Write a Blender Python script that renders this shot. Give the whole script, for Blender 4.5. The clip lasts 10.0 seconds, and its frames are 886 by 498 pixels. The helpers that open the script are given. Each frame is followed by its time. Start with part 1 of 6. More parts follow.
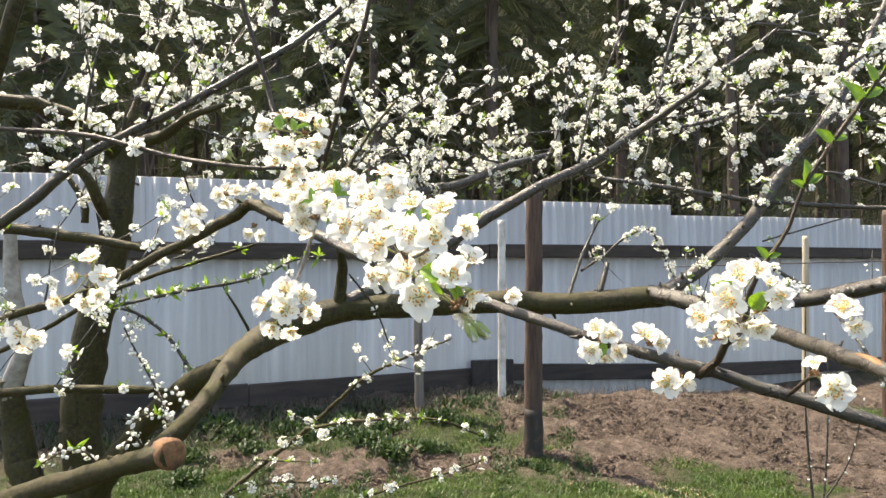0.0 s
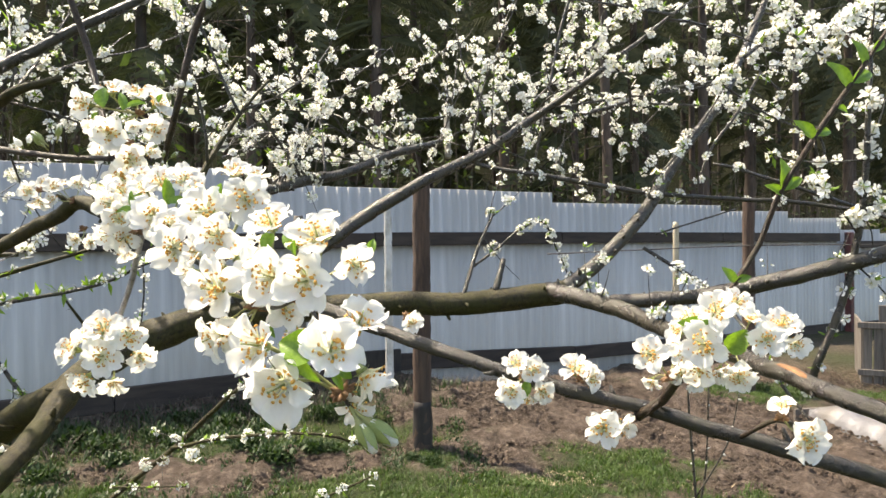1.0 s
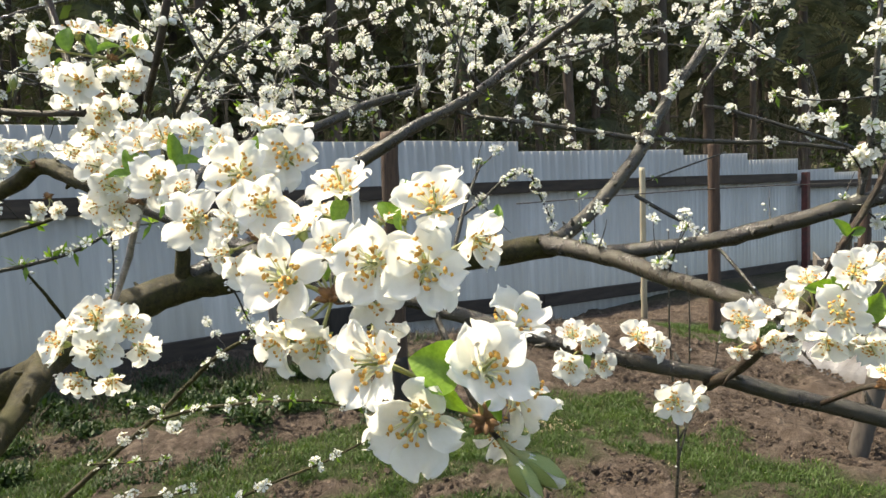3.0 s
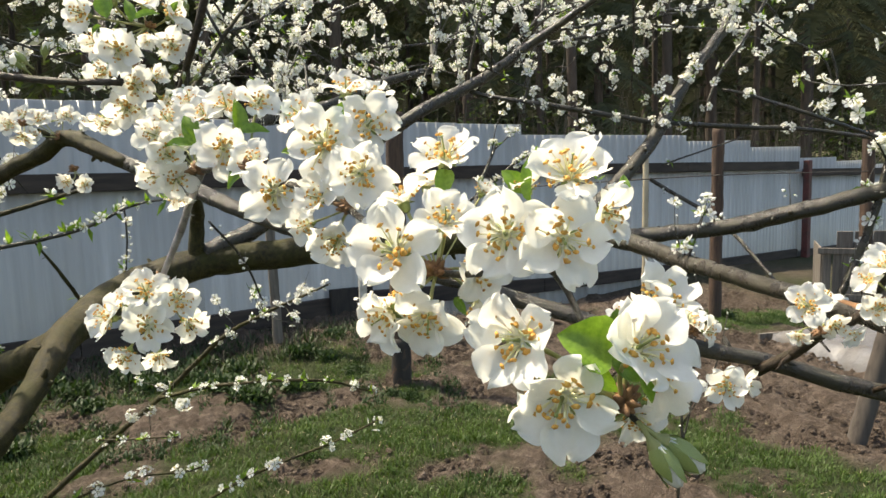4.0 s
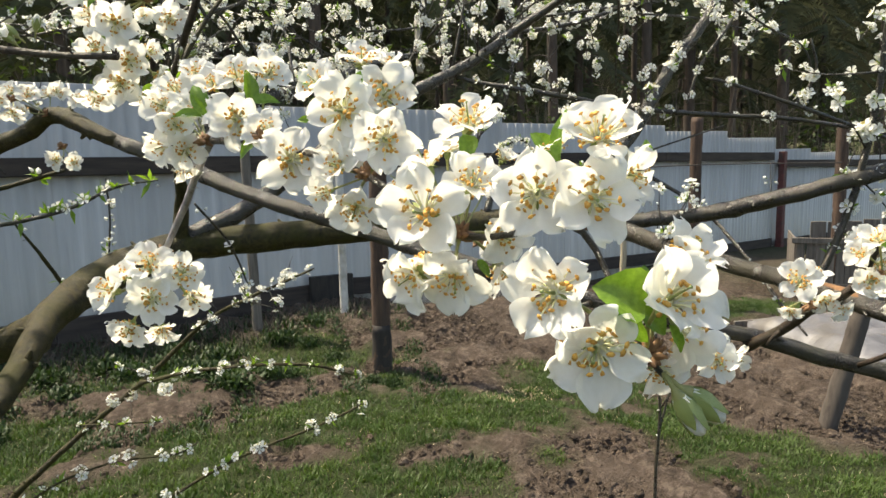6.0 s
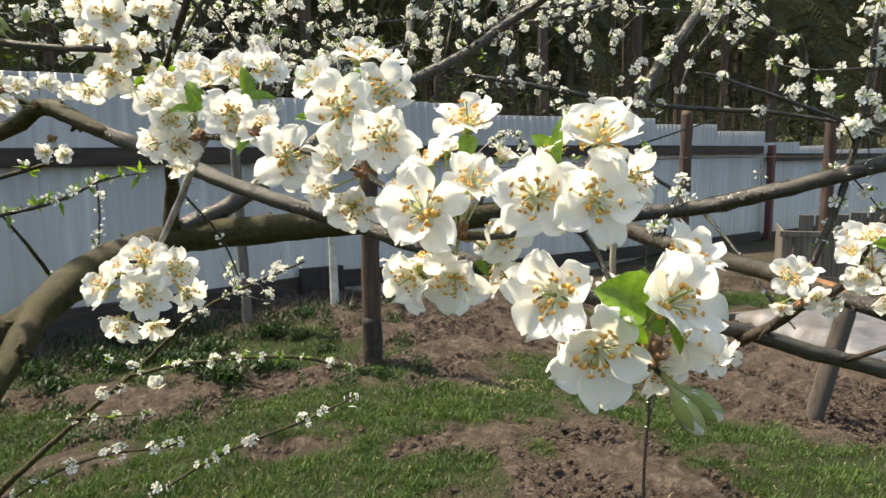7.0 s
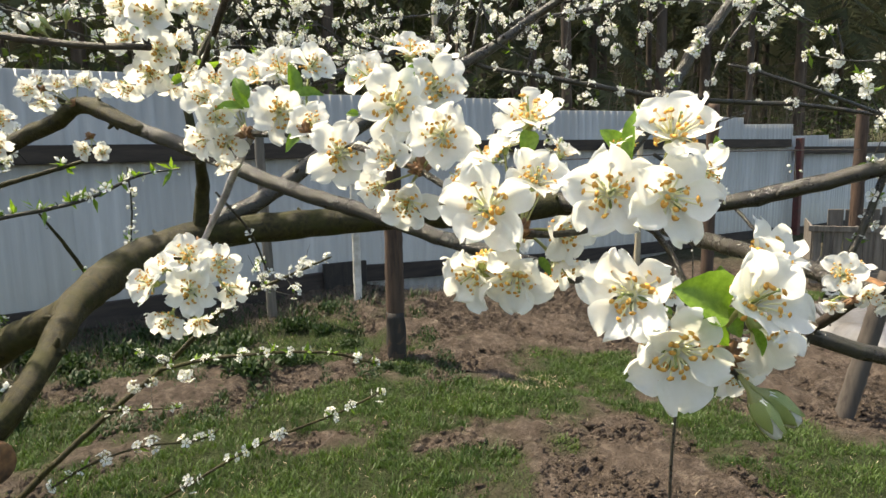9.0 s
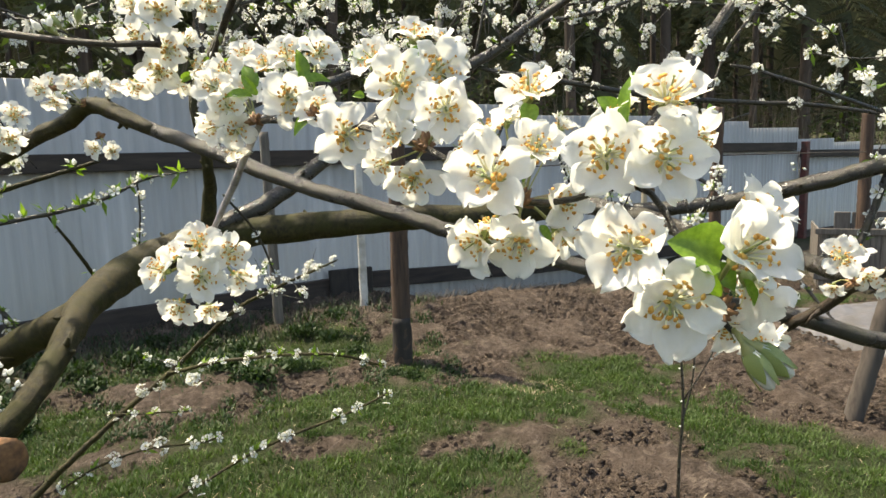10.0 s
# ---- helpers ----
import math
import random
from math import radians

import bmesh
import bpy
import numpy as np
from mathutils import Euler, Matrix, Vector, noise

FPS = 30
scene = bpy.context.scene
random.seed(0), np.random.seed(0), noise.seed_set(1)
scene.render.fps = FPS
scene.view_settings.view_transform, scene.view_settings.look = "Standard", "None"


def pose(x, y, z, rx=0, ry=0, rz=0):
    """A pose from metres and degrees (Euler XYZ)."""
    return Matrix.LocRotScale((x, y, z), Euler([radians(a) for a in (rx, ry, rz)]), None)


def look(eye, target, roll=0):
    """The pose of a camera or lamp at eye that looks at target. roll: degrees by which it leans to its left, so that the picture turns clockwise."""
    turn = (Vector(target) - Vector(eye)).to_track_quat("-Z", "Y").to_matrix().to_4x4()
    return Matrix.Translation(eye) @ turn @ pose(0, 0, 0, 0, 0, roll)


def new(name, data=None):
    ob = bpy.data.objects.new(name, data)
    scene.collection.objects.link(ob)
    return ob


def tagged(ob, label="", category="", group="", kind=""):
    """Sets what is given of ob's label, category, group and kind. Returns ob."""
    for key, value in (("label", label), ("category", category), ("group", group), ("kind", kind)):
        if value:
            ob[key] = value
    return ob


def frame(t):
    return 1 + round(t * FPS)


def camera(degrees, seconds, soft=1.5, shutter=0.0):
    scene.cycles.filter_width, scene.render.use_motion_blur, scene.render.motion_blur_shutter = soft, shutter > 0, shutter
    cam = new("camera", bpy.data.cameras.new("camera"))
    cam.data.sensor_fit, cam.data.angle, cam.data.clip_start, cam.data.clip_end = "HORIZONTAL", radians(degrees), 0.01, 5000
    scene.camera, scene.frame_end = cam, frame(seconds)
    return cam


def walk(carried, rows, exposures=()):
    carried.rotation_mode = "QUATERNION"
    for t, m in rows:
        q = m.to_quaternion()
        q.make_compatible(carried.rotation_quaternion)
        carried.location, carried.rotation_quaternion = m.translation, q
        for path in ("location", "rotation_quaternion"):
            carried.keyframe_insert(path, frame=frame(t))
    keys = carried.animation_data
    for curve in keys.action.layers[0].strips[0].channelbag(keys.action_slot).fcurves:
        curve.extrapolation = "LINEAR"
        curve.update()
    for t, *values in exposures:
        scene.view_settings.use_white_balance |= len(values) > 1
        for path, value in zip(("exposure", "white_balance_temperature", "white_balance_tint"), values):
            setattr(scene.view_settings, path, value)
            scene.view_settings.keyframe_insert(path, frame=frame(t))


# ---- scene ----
cam = camera(67.0, 10.0, soft=1.5)
PATH = [
    (0, (0.0075, -0.0045, 1.5008), (-0.0155, 1.9955, 1.5148), -0.4),
    (0.5, (0.0030, 0.1200, 1.5232), (0.1560, 2.1140, 1.5333), -0.7),
    (1, (0.0097, 0.1530, 1.5285), (0.3267, 2.1280, 1.4965), -1),
    (1.5, (0.0128, 0.1665, 1.5375), (0.4177, 2.1225, 1.4455), -1.9),
    (2, (0.0090, 0.1837, 1.5397), (0.4270, 2.1347, 1.4078), -2.4),
    (2.5, (-0.0083, 0.2130, 1.5397), (0.3978, 2.1640, 1.3678), -2.7),
    (3, (-0.0375, 0.2393, 1.5345), (0.3815, 2.1863, 1.3565), -2.9),
    (3.2, (-0.0495, 0.2468, 1.5353), (0.3685, 2.1917, 1.3403), -2.7),
    (4.5, (-0.0788, 0.2587, 1.5285), (0.3533, 2.1977, 1.2945), -1.6),
    (5, (-0.0870, 0.2535, 1.5262), (0.3700, 2.1855, 1.2802), -1.6),
    (5.5, (-0.0885, 0.2550, 1.5232), (0.3775, 2.1830, 1.2692), -1.6),
    (7, (-0.0922, 0.2558, 1.5270), (0.4148, 2.1688, 1.2370), -1.2),
    (7.5, (-0.0945, 0.2595, 1.5262), (0.4025, 2.1745, 1.2323), -1.4),
    (8, (-0.0975, 0.2632, 1.5248), (0.3855, 2.1822, 1.2378), -1.5),
    (8.5, (-0.1013, 0.2640, 1.5307), (0.3608, 2.1850, 1.2208), -1.2),
    (9, (-0.1043, 0.2625, 1.5277), (0.3397, 2.1895, 1.2248), -1.5),
    (9.5, (-0.1043, 0.2580, 1.5142), (0.3277, 2.1890, 1.2263), -2),
    (10, (-0.1065, 0.2528, 1.5157), (0.3225, 2.1858, 1.2338), -2),
]
walk(cam, [(t, look(eye, target, roll)) for t, eye, target, roll in PATH],
     exposures=[(0.0, 1.74, 7650, 12), (1.0, 1.53, 7600, 11), (2.5, 1.25, 7600, 8), (4.5, 1.02, 7650, 7), (10.0, 1.12, 7700, 7)])

# ---- daylight: high hazy sun from the left beyond the fence, open sky ----
world = bpy.data.worlds.new("sky")
scene.world = world
world.use_nodes = True
wn = world.node_tree.nodes
sky = wn.new("ShaderNodeTexSky")
sky.sky_type = "NISHITA"
sky.sun_disc = False
SUN_ELEVATION, SUN_TURN = 62.0, -48.0      # degrees above the ground, and clockwise from straight ahead
sky.sun_elevation = radians(SUN_ELEVATION)
sky.sun_rotation = radians(SUN_TURN)
sky.air_density, sky.dust_density = 1.0, 2.0
world.node_tree.links.new(sky.outputs[0], wn["Background"].inputs[0])
wn["Background"].inputs[1].default_value = 0.15
sun = new("sun", bpy.data.lights.new("sun", "SUN"))
sun.data.energy, sun.data.angle, sun.data.color = 4.3, radians(1.6), (1.0, 0.95, 0.86)
se, sa = radians(SUN_ELEVATION), radians(SUN_TURN)
sun.matrix_world = look((math.sin(sa) * math.cos(se) * 30, math.cos(sa) * math.cos(se) * 30, math.sin(se) * 30), (0, 0, 0))

# ---- materials ----
def nodes_of(name):
    m = bpy.data.materials.new(name)
    m.use_nodes = True
    nt = m.node_tree
    return m, nt, nt.nodes, nt.links, nt.nodes["Principled BSDF"]


def coords(nt, scale=(1, 1, 1), space="Object"):
    tc, mp = nt.nodes.new("ShaderNodeTexCoord"), nt.nodes.new("ShaderNodeMapping")
    mp.inputs["Scale"].default_value = scale
    nt.links.new(tc.outputs[space], mp.inputs["Vector"])
    return mp.outputs["Vector"]


def noise_node(nt, vec, scale, detail=4.0, rough=0.6):
    n = nt.nodes.new("ShaderNodeTexNoise")
    n.inputs["Scale"].default_value, n.inputs["Detail"].default_value, n.inputs["Roughness"].default_value = scale, detail, rough
    nt.links.new(vec, n.inputs["Vector"])
    return n.outputs["Fac"]


def ramp(nt, fac, stops):
    r = nt.nodes.new("ShaderNodeValToRGB")
    e = r.color_ramp.elements
    while len(e) < len(stops):
        e.new(0.5)
    for k, (p, c) in zip(e, stops):
        k.position, k.color = p, (*c, 1)
    nt.links.new(fac, r.inputs["Fac"])
    return r.outputs["Color"]


def blend(nt, fac, a, b, mode="MIX"):
    m = nt.nodes.new("ShaderNodeMix")
    m.data_type, m.blend_type = "RGBA", mode
    for sock, v in ((m.inputs[0], fac), (m.inputs[6], a), (m.inputs[7], b)):
        if hasattr(v, "links"):
            nt.links.new(v, sock)
        else:
            sock.default_value = v if isinstance(v, float) else (*v, 1)
    return m.outputs[2]


def relief(nt, bsdf, height, strength, distance):
    b = nt.nodes.new("ShaderNodeBump")
    b.inputs["Strength"].default_value, b.inputs["Distance"].default_value = strength, distance
    nt.links.new(height, b.inputs["Height"])
    nt.links.new(b.outputs[0], bsdf.inputs["Normal"])


def surface(name, dark, light, scale, rough=0.8, metal=0.0, bump=0.3, dist=0.004, stain=None, stain_scale=3.0, stretch=(1, 1, 1), spec=0.5, per_piece=0.0):
    """Two-scale mottled surface: fine grain between dark and light, broad stains, relief."""
    m, nt, n, l, b = nodes_of(name)
    v = coords(nt, stretch)
    fine = noise_node(nt, v, scale, 6)
    col = ramp(nt, fine, [(0.3, dark), (0.72, light)])
    if stain:
        broad = noise_node(nt, v, stain_scale, 3)
        r = ramp(nt, broad, [(0.46, (0, 0, 0)), (0.66, (1, 1, 1))])
        col = blend(nt, r, col, stain)
    if per_piece:
        info = n.new("ShaderNodeObjectInfo")
        col = blend(nt, per_piece, col, ramp(nt, info.outputs["Random"], [(0.0, (0.35, 0.35, 0.35)), (1.0, (1, 1, 1))]), "MULTIPLY")
    l.new(col, b.inputs["Base Color"])
    b.inputs["Roughness"].default_value, b.inputs["Metallic"].default_value = rough, metal
    b.inputs["Specular IOR Level"].default_value = spec
    if bump:
        relief(nt, b, fine, bump, dist)
    return m


def thin_leaf(name, dark, light, scale, through_colour, share=0.45, rough=0.5, per="piece", spec=0.3, veins=False, vary=0.62):
    """A sheet that light shines through: petals and leaves."""
    m, nt, n, l, b = nodes_of(name)
    v = coords(nt)
    fine = noise_node(nt, v, scale, 4)
    col = ramp(nt, fine, [(0.3, dark), (0.7, light)])
    if per == "piece":
        rnd = n.new("ShaderNodeObjectInfo").outputs["Random"]
    else:
        rnd = n.new("ShaderNodeNewGeometry").outputs["Random Per Island"]
    col = blend(nt, 0.25, col, ramp(nt, rnd, [(0.0, (vary, vary, vary * 0.98)), (1.0, (1, 1, 1))]), "MULTIPLY")
    l.new(col, b.inputs["Base Color"])
    b.inputs["Roughness"].default_value, b.inputs["Specular IOR Level"].default_value = rough, spec
    tr = n.new("ShaderNodeBsdfTranslucent")
    l.new(blend(nt, 1.0, col, through_colour, "MULTIPLY"), tr.inputs["Color"])
    mx = n.new("ShaderNodeMixShader")
    mx.inputs[0].default_value = share
    l.new(b.outputs[0], mx.inputs[1])
    l.new(tr.outputs[0], mx.inputs[2])
    l.new(mx.outputs[0], n["Material Output"].inputs["Surface"])
    height = fine
    if veins:
        sp, ab, mu, co, wa = (n.new("ShaderNode" + k) for k in ("SeparateXYZ", "Math", "Math", "CombineXYZ", "TexWave"))
        l.new(v, sp.inputs[0])
        ab.operation, mu.operation = "ABSOLUTE", "MULTIPLY_ADD"
        l.new(sp.outputs["Y"], ab.inputs[0])
        l.new(ab.outputs[0], mu.inputs[0])
        mu.inputs[1].default_value = -0.8
        l.new(sp.outputs["X"], mu.inputs[2])
        l.new(mu.outputs[0], co.inputs[0])
        wa.inputs["Scale"].default_value, wa.inputs["Distortion"].default_value = 3.2, 0.6
        l.new(co.outputs[0], wa.inputs["Vector"])
        height = wa.outputs["Fac"]
    relief(nt, b, height, 0.1 if veins else 0.25, 0.001)
    return m


def bark(name, dark, light, moss, scale, rough, fleck=(0.26, 0.23, 0.19), spec=0.35):
    """Bark: mottled ground, mossy blotches, pale flecks of lenticels, cracked relief."""
    m, nt, n, l, b = nodes_of(name)
    v = coords(nt)
    mid, fine, broad = noise_node(nt, v, scale, 8, 0.72), noise_node(nt, coords(nt, (1, 1, 2.2)), scale * 5, 3), noise_node(nt, v, scale * 0.22, 3)
    col = ramp(nt, mid, [(0.36, dark), (0.5, tuple(0.45 * (p + q) for p, q in zip(dark, light))), (0.68, light)])
    col = blend(nt, ramp(nt, broad, [(0.45, (0, 0, 0)), (0.68, (0.8, 0.8, 0.8))]), col, moss)
    col = blend(nt, ramp(nt, fine, [(0.62, (0, 0, 0)), (0.72, (0.75, 0.75, 0.75))]), col, fleck)
    l.new(col, b.inputs["Base Color"])
    rr = ramp(nt, broad, [(0.3, (rough - 0.12,) * 3), (0.75, (min(1, rough + 0.2),) * 3)])
    l.new(rr, b.inputs["Roughness"])
    b.inputs["Specular IOR Level"].default_value = spec
    add = n.new("ShaderNodeMath")
    add.operation = "MULTIPLY_ADD"
    l.new(fine, add.inputs[0])
    add.inputs[1].default_value = 0.35
    l.new(mid, add.inputs[2])
    relief(nt, b, add.outputs[0], 1.0, 0.4 / scale)
    return m


M = {}
M["old"] = bark("bark_olive", (0.009, 0.0075, 0.0025), (0.075, 0.06, 0.018), (0.042, 0.041, 0.007), 105, 0.5, (0.13, 0.11, 0.05), 0.25)
M["grey"] = bark("bark_grey", (0.008, 0.006, 0.0042), (0.054, 0.044, 0.031), (0.035, 0.031, 0.011), 170, 0.3, (0.18, 0.155, 0.125), 0.6)
M["pale"] = surface("bark_pale", (0.2, 0.18, 0.15), (0.42, 0.39, 0.34), 45, 0.8, bump=0.5, dist=0.004)
M["silver"] = bark("bark_silver", (0.03, 0.024, 0.022), (0.72, 0.68, 0.66), (0.4, 0.36, 0.35), 110, 0.26, (0.75, 0.71, 0.7), 0.8)
M["red"] = bark("bark_red_twig", (0.014, 0.009, 0.006), (0.078, 0.05, 0.031), (0.048, 0.041, 0.02), 190, 0.4, (0.15, 0.115, 0.08))
M["cut_wood"] = surface("cut_wood", (0.06, 0.026, 0.011), (0.35, 0.175, 0.07), 42, 0.85, bump=0.8, dist=0.006, stain=(0.05, 0.027, 0.016), stain_scale=26)
M["petal"] = thin_leaf("petal_white", (0.925, 0.915, 0.868), (0.962, 0.955, 0.925), 16, (1.0, 0.995, 0.93), 0.5, 0.5, vary=0.84)
M["petal_far"] = thin_leaf("petal_white_far", (0.88, 0.87, 0.835), (0.955, 0.95, 0.925), 150, (1.0, 1.0, 0.93), 0.4, 0.55, "island", vary=0.75)
M["leaf"] = thin_leaf("leaf_green", (0.13, 0.25, 0.03), (0.25, 0.4, 0.07), 7, (0.95, 1.0, 0.4), 0.45, 0.35, "piece", 0.5, True)
M["leaf_far"] = thin_leaf("leaf_green_far", (0.13, 0.24, 0.03), (0.28, 0.42, 0.08), 60, (0.95, 1.0, 0.45), 0.5, 0.45, "island")
M["sepal"] = surface("sepal_green", (0.16, 0.21, 0.05), (0.34, 0.37, 0.13), 220, 0.5, bump=0.2, dist=0.0005)
M["stalk"] = surface("stalk_green", (0.2, 0.22, 0.07), (0.36, 0.34, 0.14), 220, 0.5, bump=0.2, dist=0.0005)
M["scale_bud"] = surface("bud_scale_brown", (0.1, 0.045, 0.02), (0.3, 0.16, 0.07), 260, 0.7, bump=0.4, dist=0.001)
M["filament"] = surface("filament_pale", (0.8, 0.76, 0.42), (0.94, 0.91, 0.66), 300, 0.5, bump=0)
M["anther"] = surface("anther_yellow", (0.46, 0.2, 0.03), (0.85, 0.5, 0.11), 9, 0.7, bump=0)
M["anther_far"] = surface("blossom_heart", (0.38, 0.34, 0.08), (0.6, 0.5, 0.16), 200, 0.7, bump=0)
M["sheet"] = surface("sheet_steel_white", (0.325, 0.316, 0.294), (0.49, 0.478, 0.453), 9, 0.36, bump=0.3, dist=0.006, stain=(0.375, 0.36, 0.33), stain_scale=1.6, stretch=(1, 1, 0.05), spec=0.6, per_piece=0.12)
M["rail"] = surface("rail_dark_wood", (0.022, 0.017, 0.014), (0.07, 0.052, 0.042), 14, 0.85, bump=0.5, dist=0.004, stretch=(0.15, 1, 1), per_piece=0.3)
M["post"] = surface("post_brown_wood", (0.014, 0.008, 0.006), (0.13, 0.076, 0.048), 30, 0.8, bump=1.0, dist=0.014, stretch=(1, 1, 0.1), stain=(0.055, 0.036, 0.027), stain_scale=6)
M["tar"] = surface("tarred_wood", (0.012, 0.01, 0.009), (0.04, 0.032, 0.026), 20, 0.8, bump=0.6, dist=0.006, stretch=(1, 1, 0.2))
M["weathered"] = surface("weathered_board", (0.08, 0.068, 0.056), (0.22, 0.19, 0.16), 30, 0.9, bump=0.6, dist=0.004, stretch=(1, 1, 0.08), per_piece=0.35)
M["pole"] = surface("pole_white_paint", (0.46, 0.44, 0.4), (0.66, 0.64, 0.6), 16, 0.6, bump=0.2, stain=(0.33, 0.3, 0.25), stain_scale=5)
M["old_stake"] = surface("grey_stake_wood", (0.028, 0.022, 0.018), (0.1, 0.08, 0.066), 30, 0.9, bump=0.6, dist=0.004, stretch=(1, 1, 0.1), stain=(0.07, 0.06, 0.05), stain_scale=7)
M["stake"] = surface("peeled_stake", (0.3, 0.25, 0.17), (0.52, 0.45, 0.32), 24, 0.8, bump=0.4, stretch=(1, 1, 0.15), stain=(0.16, 0.12, 0.08), stain_scale=6)
M["red_post"] = surface("red_primer_steel", (0.07, 0.02, 0.018), (0.15, 0.04, 0.035), 20, 0.6, bump=0.2, stain=(0.05, 0.03, 0.026), stain_scale=5)
M["film"] = surface("grey_plastic_film", (0.085, 0.083, 0.088), (0.15, 0.148, 0.156), 9, 0.5, bump=0.7, dist=0.02, stain=(0.11, 0.1, 0.09), stain_scale=2.5)
M["tape"] = surface("white_tape", (0.68, 0.68, 0.66), (0.8, 0.8, 0.78), 60, 0.5, bump=0.3)
M["conifer_bark"] = surface("conifer_bark", (0.03, 0.023, 0.019), (0.105, 0.075, 0.057), 6, 0.95, bump=0.8, dist=0.03, stretch=(1, 1, 0.3), stain=(0.05, 0.046, 0.04), stain_scale=1.2)
M["needles"] = thin_leaf("conifer_needles", (0.034, 0.04, 0.021), (0.085, 0.092, 0.046), 3, (0.8, 1.0, 0.5), 0.2, 0.6, "island")
M["brush"] = thin_leaf("undergrowth", (0.024, 0.041, 0.012), (0.062, 0.092, 0.027), 3, (0.9, 1.0, 0.4), 0.35, 0.6, "island")
M["dry_brush"] = surface("dry_brushwood", (0.04, 0.032, 0.024), (0.115, 0.096, 0.074), 5, 0.95, bump=0)
M["grass"] = thin_leaf("grass_blades", (0.032, 0.07, 0.014), (0.1, 0.155, 0.04), 2.2, (0.95, 1.0, 0.4), 0.35, 0.5, "island")
M["herb"] = thin_leaf("herb_leaves", (0.016, 0.036, 0.01), (0.042, 0.074, 0.022), 4, (0.9, 1.0, 0.45), 0.3, 0.5, "island")
M["straw"] = surface("dry_straw", (0.26, 0.2, 0.12), (0.5, 0.42, 0.28), 20, 0.9, bump=0)


def soil_material():
    m, nt, n, l, b = nodes_of("garden_soil")
    v = coords(nt)
    clod, fine, broad = noise_node(nt, v, 14, 8, 0.7), noise_node(nt, v, 90, 4), noise_node(nt, v, 1.3, 4)
    soil = ramp(nt, clod, [(0.32, (0.038, 0.028, 0.02)), (0.52, (0.122, 0.091, 0.07)), (0.72, (0.29, 0.225, 0.178))])
    soil = blend(nt, ramp(nt, broad, [(0.4, (0, 0, 0)), (0.7, (0.6, 0.6, 0.6))]), soil, (0.165, 0.124, 0.096))
    col = n.new("ShaderNodeVertexColor")
    col.layer_name = "turf"
    turf = ramp(nt, fine, [(0.3, (0.027, 0.037, 0.012)), (0.75, (0.075, 0.092, 0.034))])
    l.new(blend(nt, col.outputs["Color"], soil, turf), b.inputs["Base Color"])
    b.inputs["Roughness"].default_value, b.inputs["Specular IOR Level"].default_value = 0.95, 0.2
    add = n.new("ShaderNodeMath")
    add.operation = "ADD"
    l.new(clod, add.inputs[0])
    l.new(fine, add.inputs[1])
    relief(nt, b, add.outputs[0], 1.0, 0.06)
    return m


M["soil"] = soil_material()


def far_wood_glow_material():
    """Far wood whose dim light is emitted colour, with upright streaks for far trunks."""
    m, nt, n, l, b = nodes_of("far_wood_glow")
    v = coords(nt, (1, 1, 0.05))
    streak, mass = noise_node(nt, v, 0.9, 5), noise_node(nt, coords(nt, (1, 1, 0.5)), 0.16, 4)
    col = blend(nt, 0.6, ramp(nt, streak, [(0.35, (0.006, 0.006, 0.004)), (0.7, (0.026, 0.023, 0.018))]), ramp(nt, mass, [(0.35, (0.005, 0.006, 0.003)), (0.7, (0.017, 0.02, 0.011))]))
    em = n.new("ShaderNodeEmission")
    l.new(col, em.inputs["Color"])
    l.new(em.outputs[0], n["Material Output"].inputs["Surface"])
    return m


M["backdrop"] = far_wood_glow_material()


# ---- building helpers ----
def mesh_of(name, verts, faces, mats, index=None, smooth=True):
    me = bpy.data.meshes.new(name)
    me.from_pydata([tuple(v) for v in verts], [], [tuple(f) for f in faces])
    for k in mats:
        me.materials.append(M[k])
    if index is not None:
        me.polygons.foreach_set("material_index", np.asarray(index, dtype=np.int32))
    me.polygons.foreach_set("use_smooth", np.full(len(me.polygons), smooth))
    me.update()
    return me


def child(name, me, parent, m=None, label="", kind=""):
    ob = new(name, me)
    ob.parent = parent
    if m is not None:
        ob.matrix_basis = m
    return tagged(ob, label, kind=kind)


def thing(name, label, category, group="", kind="", at=None, me=None):
    ob = new(name, me)
    if at is not None:
        ob.matrix_basis = at
    return tagged(ob, label, category, group, kind)


def spline(points, step):
    """Catmull-Rom through (x, y, z, r) points, resampled about every step metres."""
    p = np.array(points, float)
    p = np.vstack([2 * p[0] - p[1], p, 2 * p[-1] - p[-2]])
    out = []
    for i in range(1, len(p) - 2):
        n = max(2, int(np.linalg.norm(p[i + 1, :3] - p[i, :3]) / step))
        for k in range(n):
            t = k / n
            out.append(0.5 * (2 * p[i] + (p[i + 1] - p[i - 1]) * t + (2 * p[i - 1] - 5 * p[i] + 4 * p[i + 1] - p[i + 2]) * t * t
                              + (3 * p[i] - p[i - 1] - 3 * p[i + 1] + p[i + 2]) * t ** 3))
    out.append(p[-2])
    out = np.array(out)
    out[:, 3] = np.maximum(out[:, 3], 0.0006)
    return out


